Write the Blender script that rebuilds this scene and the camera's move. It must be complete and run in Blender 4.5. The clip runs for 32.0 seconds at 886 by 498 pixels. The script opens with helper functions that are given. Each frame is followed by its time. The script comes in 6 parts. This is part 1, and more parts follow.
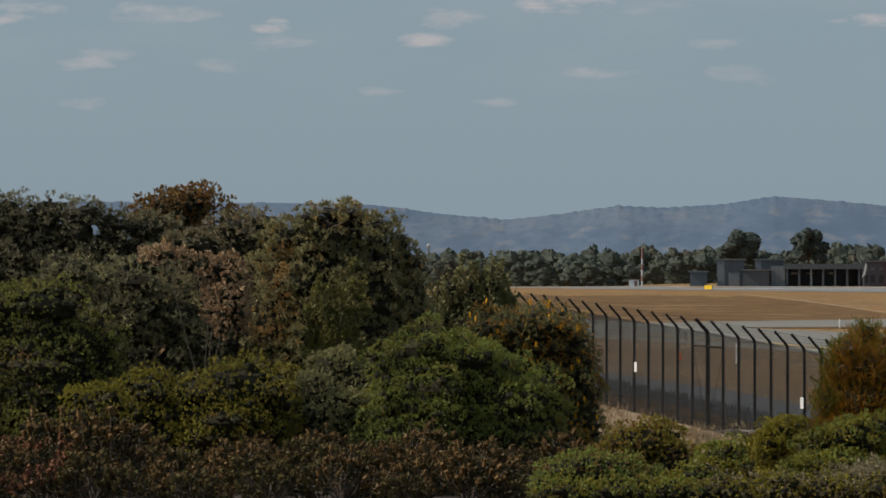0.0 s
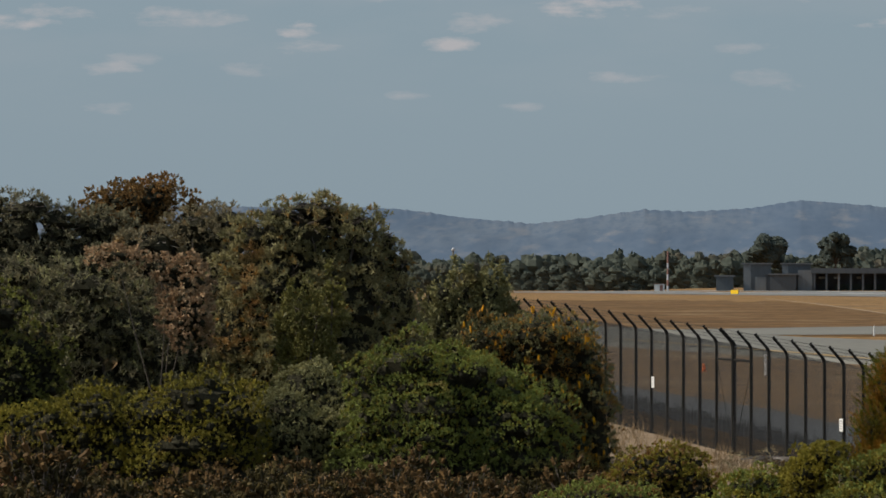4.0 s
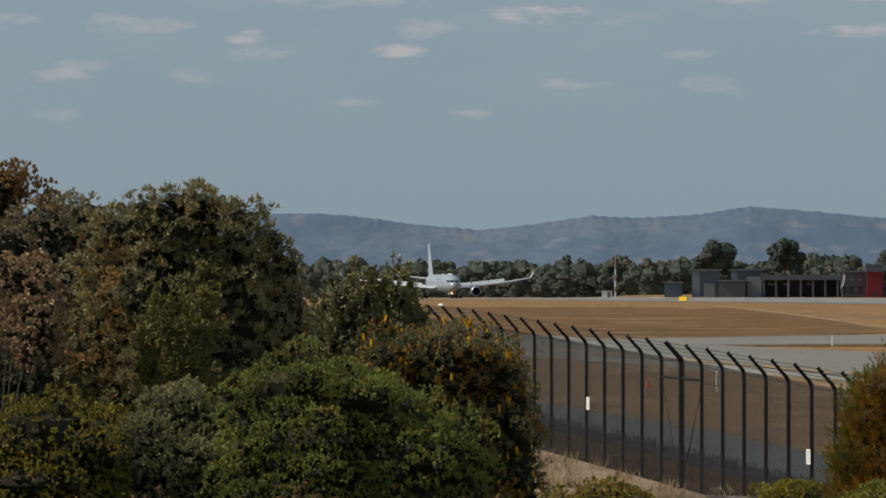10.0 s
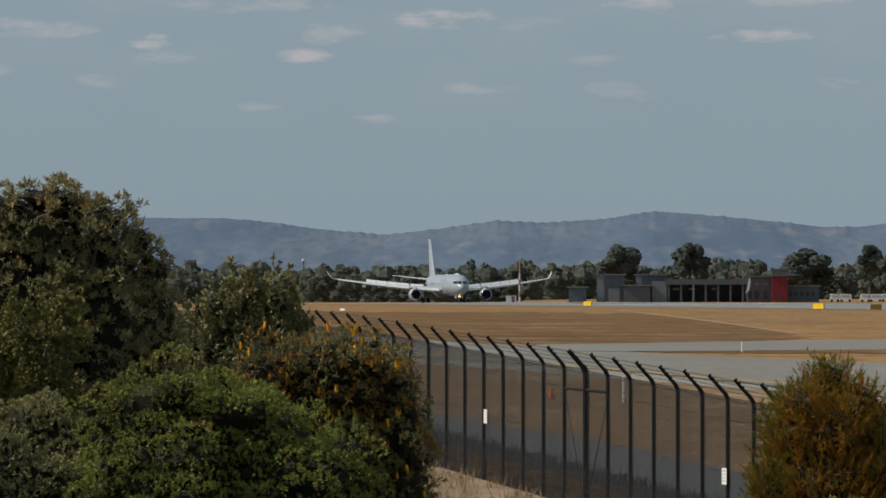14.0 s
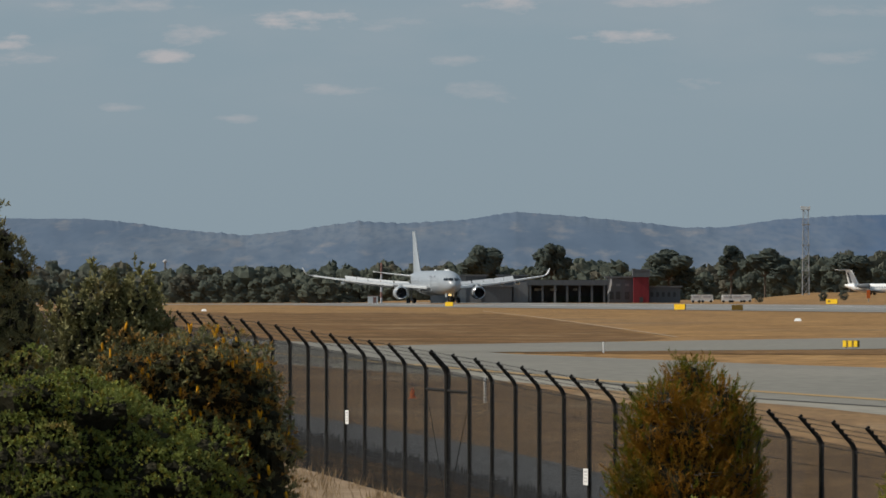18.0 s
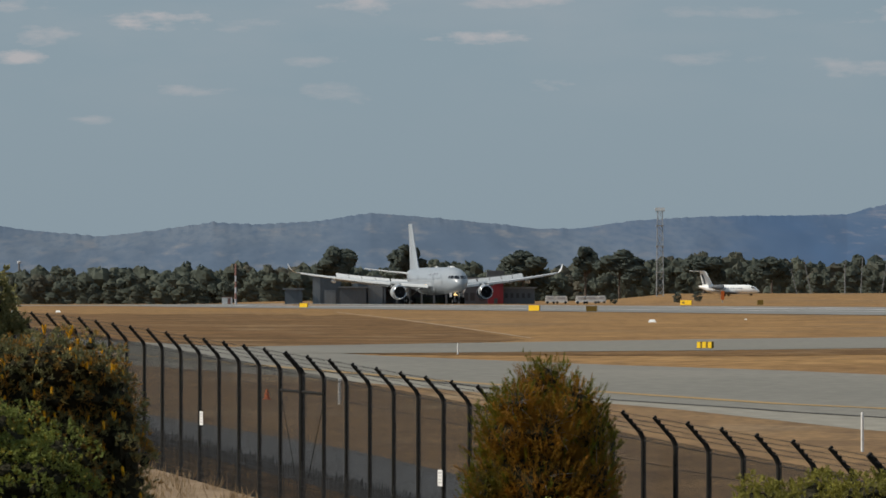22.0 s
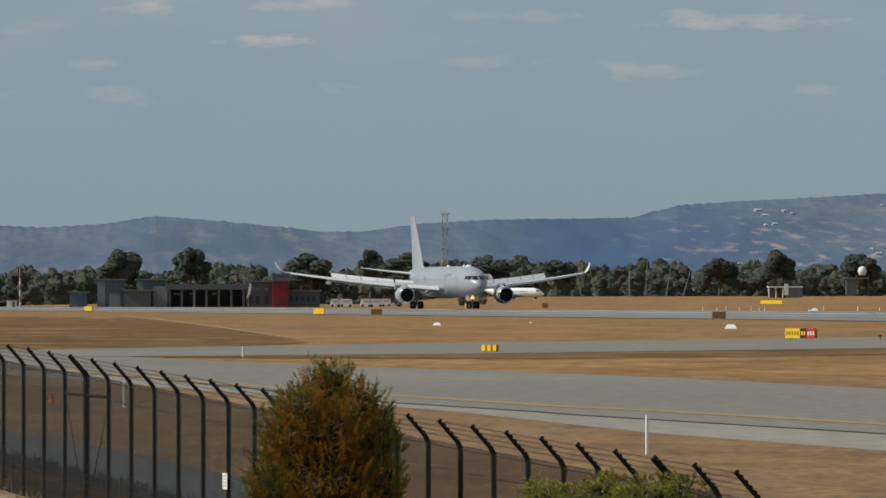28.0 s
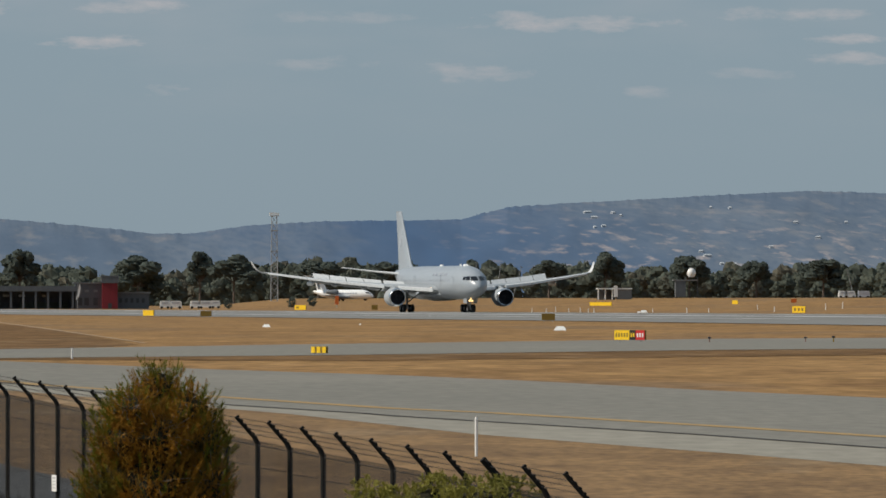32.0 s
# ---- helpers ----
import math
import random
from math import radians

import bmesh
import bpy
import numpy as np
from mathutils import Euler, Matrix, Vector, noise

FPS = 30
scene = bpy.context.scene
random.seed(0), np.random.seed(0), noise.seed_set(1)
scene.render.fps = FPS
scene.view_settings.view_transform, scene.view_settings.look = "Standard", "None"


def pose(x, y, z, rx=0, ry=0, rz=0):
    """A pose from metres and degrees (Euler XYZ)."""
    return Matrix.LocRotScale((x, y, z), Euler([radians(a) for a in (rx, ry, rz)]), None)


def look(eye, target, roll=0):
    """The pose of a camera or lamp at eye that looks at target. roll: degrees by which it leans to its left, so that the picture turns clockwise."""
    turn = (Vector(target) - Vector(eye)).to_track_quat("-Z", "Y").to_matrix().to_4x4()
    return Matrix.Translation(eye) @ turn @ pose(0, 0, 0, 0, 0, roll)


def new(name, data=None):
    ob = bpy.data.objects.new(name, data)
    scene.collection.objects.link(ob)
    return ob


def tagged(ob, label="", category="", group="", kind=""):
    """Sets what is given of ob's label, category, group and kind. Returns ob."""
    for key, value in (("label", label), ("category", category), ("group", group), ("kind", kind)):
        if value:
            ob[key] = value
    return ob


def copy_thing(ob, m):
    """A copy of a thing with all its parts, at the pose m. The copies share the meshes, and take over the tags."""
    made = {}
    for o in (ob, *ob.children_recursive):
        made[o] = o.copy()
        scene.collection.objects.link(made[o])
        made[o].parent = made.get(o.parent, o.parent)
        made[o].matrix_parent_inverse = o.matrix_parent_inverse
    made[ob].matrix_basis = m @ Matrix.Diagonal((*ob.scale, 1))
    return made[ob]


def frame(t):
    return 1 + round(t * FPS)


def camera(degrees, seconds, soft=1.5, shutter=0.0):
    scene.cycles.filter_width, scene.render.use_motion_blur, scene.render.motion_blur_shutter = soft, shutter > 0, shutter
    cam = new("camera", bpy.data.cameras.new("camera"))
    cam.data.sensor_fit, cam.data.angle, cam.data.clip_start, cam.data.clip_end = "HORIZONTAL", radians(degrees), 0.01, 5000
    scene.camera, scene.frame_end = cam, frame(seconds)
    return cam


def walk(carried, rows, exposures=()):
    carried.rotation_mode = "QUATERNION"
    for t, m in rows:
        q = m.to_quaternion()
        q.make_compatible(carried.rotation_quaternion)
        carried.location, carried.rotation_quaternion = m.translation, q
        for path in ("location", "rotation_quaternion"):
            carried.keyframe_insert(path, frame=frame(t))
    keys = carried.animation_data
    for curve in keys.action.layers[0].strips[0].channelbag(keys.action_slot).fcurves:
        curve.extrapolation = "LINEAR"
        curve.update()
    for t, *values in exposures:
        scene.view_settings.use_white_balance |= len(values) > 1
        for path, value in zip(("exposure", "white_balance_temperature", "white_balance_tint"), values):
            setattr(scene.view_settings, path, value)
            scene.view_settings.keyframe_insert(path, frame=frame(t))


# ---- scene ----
LENS = math.degrees(2 * math.atan(784 / 13130))
cam = camera(LENS, 32.0, soft=1.65)
# seconds, x, y, z, pitch, yaw
ROWS = [
    (0, 0.198, -53.37, 3.670, 0.226, 2.2780),
    (0.5, 0.187, -50.59, 3.673, 0.230, 2.2993),
    (1, 0.177, -47.88, 3.674, 0.232, 2.3299),
    (1.5, 0.166, -45.24, 3.676, 0.236, 2.3636),
    (2, 0.156, -42.66, 3.677, 0.241, 2.3951),
    (2.5, 0.147, -40.15, 3.677, 0.246, 2.4249),
    (4.5, 0.113, -30.77, 3.675, 0.264, 2.4882),
    (5, 0.106, -28.59, 3.674, 0.268, 2.4905),
    (5.5, 0.099, -26.47, 3.672, 0.271, 2.4908),
    (6, 0.092, -24.41, 3.671, 0.274, 2.4835),
    (6.5, 0.085, -22.42, 3.669, 0.277, 2.4685),
    (7, 0.079, -20.50, 3.667, 0.281, 2.4466),
    (7.5, 0.072, -18.63, 3.665, 0.285, 2.4116),
    (8, 0.066, -16.83, 3.663, 0.290, 2.3596),
    (8.5, 0.060, -15.09, 3.661, 0.295, 2.2960),
    (9, 0.055, -13.41, 3.660, 0.301, 2.2273),
    (9.5, 0.049, -11.80, 3.658, 0.306, 2.1568),
    (10, 0.043, -10.25, 3.656, 0.311, 2.0840),
    (10.5, 0.038, -8.75, 3.654, 0.316, 2.0046),
    (11, 0.033, -7.32, 3.653, 0.320, 1.9162),
    (11.5, 0.027, -5.95, 3.652, 0.324, 1.8239),
    (12, 0.022, -4.64, 3.651, 0.329, 1.7330),
    (12.5, 0.016, -3.39, 3.650, 0.335, 1.6434),
    (13, 0.011, -2.20, 3.650, 0.342, 1.5531),
    (13.5, 0.006, -1.07, 3.650, 0.346, 1.4581),
    (14, 0.000, 0.00, 3.650, 0.348, 1.3472),
    (14.5, 0.000, 0.00, 3.650, 0.350, 1.2158),
    (15, 0.000, 0.00, 3.650, 0.351, 1.0725),
    (15.5, 0.000, 0.00, 3.650, 0.352, 0.9274),
    (17.5, 0.000, 0.00, 3.650, 0.352, 0.4042),
    (18, 0.000, 0.00, 3.650, 0.353, 0.2784),
    (18.5, 0.000, 0.00, 3.650, 0.353, 0.1442),
    (19, 0.000, 0.00, 3.650, 0.354, -0.0000),
    (19.5, 0.000, 0.00, 3.650, 0.355, -0.1500),
    (20, 0.000, 0.00, 3.650, 0.356, -0.3000),
    (20.5, 0.000, 0.00, 3.650, 0.357, -0.4446),
    (21, 0.000, 0.00, 3.650, 0.358, -0.5817),
    (21.5, 0.000, 0.00, 3.650, 0.359, -0.7136),
    (22, 0.000, 0.00, 3.650, 0.362, -0.8457),
    (22.5, 0.000, 0.00, 3.650, 0.364, -0.9826),
    (23, 0.000, 0.00, 3.650, 0.366, -1.1239),
    (23.5, 0.000, 0.00, 3.650, 0.369, -1.2690),
    (24, 0.000, 0.00, 3.650, 0.372, -1.4168),
    (24.5, 0.000, 0.00, 3.650, 0.374, -1.5632),
    (25, 0.000, 0.00, 3.650, 0.376, -1.7059),
    (25.5, 0.000, 0.00, 3.650, 0.379, -1.8425),
    (27.5, 0.000, 0.00, 3.650, 0.387, -2.3730),
    (28, 0.000, 0.00, 3.650, 0.386, -2.5066),
    (28.5, 0.000, 0.00, 3.650, 0.387, -2.6465),
    (29, 0.000, 0.00, 3.650, 0.389, -2.7971),
    (29.5, 0.000, 0.00, 3.650, 0.391, -2.9620),
    (30, 0.000, 0.00, 3.650, 0.392, -3.1365),
    (30.5, 0.000, 0.00, 3.650, 0.394, -3.3098),
    (31, 0.000, 0.00, 3.650, 0.397, -3.4807),
    (31.5, 0.000, 0.00, 3.650, 0.399, -3.6509),
    (32, 0.000, 0.00, 3.650, 0.400, -3.8231),
]
walk(cam, [(t, pose(x, y, z, 90 + pitch, 0, yaw)) for t, x, y, z, pitch, yaw in ROWS], [(0.0, 0.0), (32.0, 0.0)])

# ---- light ----
PX = 13130.0
EYE = 3.65
SUN_AZ, SUN_EL = -95.0, 40.0
sun = new("sun", bpy.data.lights.new("sun", "SUN"))
sun.data.energy, sun.data.angle, sun.data.color = 4.2, radians(0.6), (1.0, 0.93, 0.82)
saz, sel = radians(SUN_AZ), radians(SUN_EL)
SUN_DIR = Vector((math.sin(saz) * math.cos(sel), math.cos(saz) * math.cos(sel), math.sin(sel)))
sun.matrix_world = look(SUN_DIR * 50, (0, 0, 0))

world = bpy.data.worlds.new("sky")
scene.world = world
world.use_nodes = True
WN, WL = world.node_tree.nodes, world.node_tree.links
WN.clear()


def wmath(op, a, b=None, c=None, clamp=False):
    n = WN.new("ShaderNodeMath")
    n.operation, n.use_clamp = op, clamp
    for i, v in enumerate((a, b, c)):
        if v is None:
            continue
        if isinstance(v, (int, float)):
            n.inputs[i].default_value = v
        else:
            WL.new(v, n.inputs[i])
    return n.outputs[0]


def build_sky():
    sky = WN.new("ShaderNodeTexSky")
    sky.sky_type = "NISHITA"
    sky.sun_disc, sky.sun_elevation, sky.sun_rotation = False, sel, saz
    sky.air_density, sky.dust_density, sky.ozone_density = 1.0, 0.6, 2.0
    geo = WN.new("ShaderNodeTexCoord")
    sep = WN.new("ShaderNodeSeparateXYZ")
    WL.new(geo.outputs["Generated"], sep.inputs[0])
    az = wmath("MULTIPLY_ADD", wmath("ARCTAN2", sep.outputs[0], sep.outputs[1]), PX, 784.0)
    el = wmath("MULTIPLY", wmath("ARCSINE", sep.outputs[2]), PX)
    com = WN.new("ShaderNodeCombineXYZ")
    WL.new(wmath("MULTIPLY", az, 0.008), com.inputs[0])
    WL.new(wmath("MULTIPLY", el, 0.026), com.inputs[1])
    noi = WN.new("ShaderNodeTexNoise")
    noi.inputs["Scale"].default_value, noi.inputs["Detail"].default_value, noi.inputs["Roughness"].default_value = 1.3, 7.0, 0.62
    WL.new(com.outputs[0], noi.inputs["Vector"])
    # far clouds: bearing and height in thousandths of the field, half sizes, density
    clouds = [
        (480, 487, 95, 17, .8), (285, 460, 60, 18, .5), (228, 421, 55, 12, .75), (-44, 443, 40, 14, .85),
        (1045, 457, 75, 13, .75), (790, 358, 60, 18, .3), (1160, 371, 45, 12, .4), (830, 516, 60, 20, .6),
        (620, 480, 60, 12, .3), (1450, 421, 100, 13, .3), (1862, 492, 165, 17, .65), (1710, 403, 100, 17, .4),
        (2026, 369, 40, 12, .3), (1134, 522, 110, 14, .5), (2392, 462, 75, 11, .65), (2367, 428, 80, 13, .5)]
    far = [(-381, 381, 60, 12, .5), (-381, 309, 50, 12, .35), (-131, 377, 50, 10, .35), (-30, 420, 60, 13, .5), (2290, 505, 130, 14, .45), (-250, 470, 120, 16, .5), (-600, 462, 110, 16, .7), (-690, 428, 60, 11, .55),
           (-480, 482, 80, 13, .6), (-330, 395, 50, 10, .3), (150, 512, 130, 14, .4), (1500, 505, 120, 12, .3), (2200, 402, 70, 10, .25), (530, 362, 60, 10, .35), (150, 330, 35, 9, .35), (355, 310, 40, 8, .35), (755, 416, 60, 10, .35)]
    edge = wmath("MULTIPLY_ADD", noi.outputs[0], 4.2, -1.45)
    total = None
    for cx, cy, rx, ry, dens in clouds + far:
        a = wmath("POWER", wmath("MULTIPLY_ADD", az, 1.0 / rx, -cx / rx), 2.0)
        b = wmath("POWER", wmath("MULTIPLY_ADD", el, 1.0 / ry, -cy / ry), 2.0)
        g = wmath("MULTIPLY", wmath("SUBTRACT", edge, wmath("MULTIPLY", wmath("ADD", a, b), 0.62), clamp=True), dens)
        total = g if total is None else wmath("MAXIMUM", total, g)
    body = total
    wide = WN.new("ShaderNodeTexNoise")
    wide.inputs["Scale"].default_value, wide.inputs["Detail"].default_value = 0.35, 4.0
    WL.new(com.outputs[0], wide.inputs["Vector"])
    veil = wmath("MULTIPLY", wmath("MULTIPLY_ADD", wide.outputs[0], 2.0, -0.85, clamp=True), wmath("MULTIPLY_ADD", el, 0.0022, -0.55, clamp=True))
    tint = WN.new("ShaderNodeMix")
    tint.data_type = "RGBA"
    tint.inputs[0].default_value = SKY_GREY
    WL.new(sky.outputs[0], tint.inputs[6])
    tint.inputs[7].default_value = SKY_TINT
    mix = WN.new("ShaderNodeMix")
    mix.data_type = "RGBA"
    WL.new(wmath("ADD", wmath("MULTIPLY", body, 0.74), wmath("MULTIPLY", veil, 0.3), clamp=True), mix.inputs[0])
    WL.new(tint.outputs[2], mix.inputs[6])
    mix.inputs[7].default_value = CLOUD
    bg = WN.new("ShaderNodeBackground")
    bg.inputs[1].default_value = SKY_STRENGTH
    WL.new(mix.outputs[2], bg.inputs[0])
    out = WN.new("ShaderNodeOutputWorld")
    WL.new(bg.outputs[0], out.inputs[0])


SKY_STRENGTH, SKY_GREY, SKY_TINT, CLOUD = 0.1, 0.88, (2.2, 2.98, 3.66, 1), (5.6, 5.0, 4.9, 1)
build_sky()

# ---- materials ----


def material(name, colour, second=None, scale=3.0, rough=0.8, metal=0.0, bump=0.0, stretch=(1, 1, 1), spread=0.5, fine=8.0, island=0.0, obrand=0.0,
             third=None, third_scale=0.3, third_cut=0.55, spec=0.3, glow=None, through_light=0.0, relief=0.05, grit=0.7):
    """A procedural surface: two colours mixed by noise at two sizes, a third in patches, with variation by piece."""
    m = bpy.data.materials.new(name)
    m.use_nodes = True
    N, L = m.node_tree.nodes, m.node_tree.links
    p = N["Principled BSDF"]
    p.inputs["Roughness"].default_value, p.inputs["Metallic"].default_value = rough, metal
    p.inputs["Specular IOR Level"].default_value = spec
    if glow:
        p.inputs["Emission Color"].default_value, p.inputs["Emission Strength"].default_value = (*glow[0], 1), glow[1]
    tc = N.new("ShaderNodeTexCoord")
    mp = N.new("ShaderNodeMapping")
    mp.inputs["Scale"].default_value = stretch
    L.new(tc.outputs["Object"], mp.inputs[0])

    def noisy(sc, detail):
        n = N.new("ShaderNodeTexNoise")
        n.inputs["Scale"].default_value, n.inputs["Detail"].default_value = sc, detail
        L.new(mp.outputs[0], n.inputs["Vector"])
        return n.outputs[0]

    def ramp(src, lo, hi):
        r = N.new("ShaderNodeMapRange")
        r.inputs[1].default_value, r.inputs[2].default_value = lo, hi
        L.new(src, r.inputs[0])
        return r.outputs[0]

    def mixc(f, a, b):
        x = N.new("ShaderNodeMix")
        x.data_type = "RGBA"
        L.new(f, x.inputs[0])
        for i, v in ((6, a), (7, b)):
            if isinstance(v, tuple):
                x.inputs[i].default_value = (*v, 1)
            else:
                L.new(v, x.inputs[i])
        return x.outputs[2]
    small = noisy(scale * fine, 6.0)
    if second is None:
        second = tuple(c * 0.78 for c in colour)
    col = mixc(ramp(noisy(scale, 5.0), 0.5 - spread / 2, 0.5 + spread / 2), colour, second)
    if third:
        col = mixc(ramp(noisy(third_scale, 4.0), third_cut, third_cut + 0.12), col, third)
    hsv = N.new("ShaderNodeHueSaturation")
    val = N.new("ShaderNodeMath")
    val.operation, val.inputs[1].default_value, val.inputs[2].default_value = "MULTIPLY_ADD", grit, 1 - grit / 2
    L.new(small, val.inputs[0])
    last = val.outputs[0]
    for amount, kind in ((island, "island"), (obrand, "object")):
        if amount:
            s = N.new("ShaderNodeNewGeometry").outputs["Random Per Island"] if kind == "island" else N.new("ShaderNodeObjectInfo").outputs["Random"]
            q = N.new("ShaderNodeMath")
            q.operation, q.inputs[1].default_value, q.inputs[2].default_value = "MULTIPLY_ADD", amount, 1 - amount / 2
            L.new(s, q.inputs[0])
            w = N.new("ShaderNodeMath")
            w.operation = "MULTIPLY"
            L.new(last, w.inputs[0])
            L.new(q.outputs[0], w.inputs[1])
            last = w.outputs[0]
    L.new(last, hsv.inputs["Value"])
    L.new(col, hsv.inputs["Color"])
    L.new(hsv.outputs[0], p.inputs["Base Color"])
    if bump:
        b = N.new("ShaderNodeBump")
        b.inputs["Strength"].default_value, b.inputs["Distance"].default_value = bump, relief
        L.new(small, b.inputs["Height"])
        L.new(b.outputs[0], p.inputs["Normal"])
    if through_light:
        tr = N.new("ShaderNodeBsdfTranslucent")
        L.new(hsv.outputs[0], tr.inputs[0])
        mx = N.new("ShaderNodeMixShader")
        mx.inputs[0].default_value = through_light
        L.new(p.outputs[0], mx.inputs[1])
        L.new(tr.outputs[0], mx.inputs[2])
        L.new(mx.outputs[0], N["Material Output"].inputs[0])
    return m


def leafy(name, colour, second, third=None, third_cut=0.56, scale=1.1, third_scale=0.9, thin=0.1, vary=0.65):
    return material(name, colour, second, scale=scale, rough=0.5, fine=9.0, island=vary, third=third, third_scale=third_scale,
                    third_cut=third_cut, spec=0.08, through_light=thin, spread=0.35)


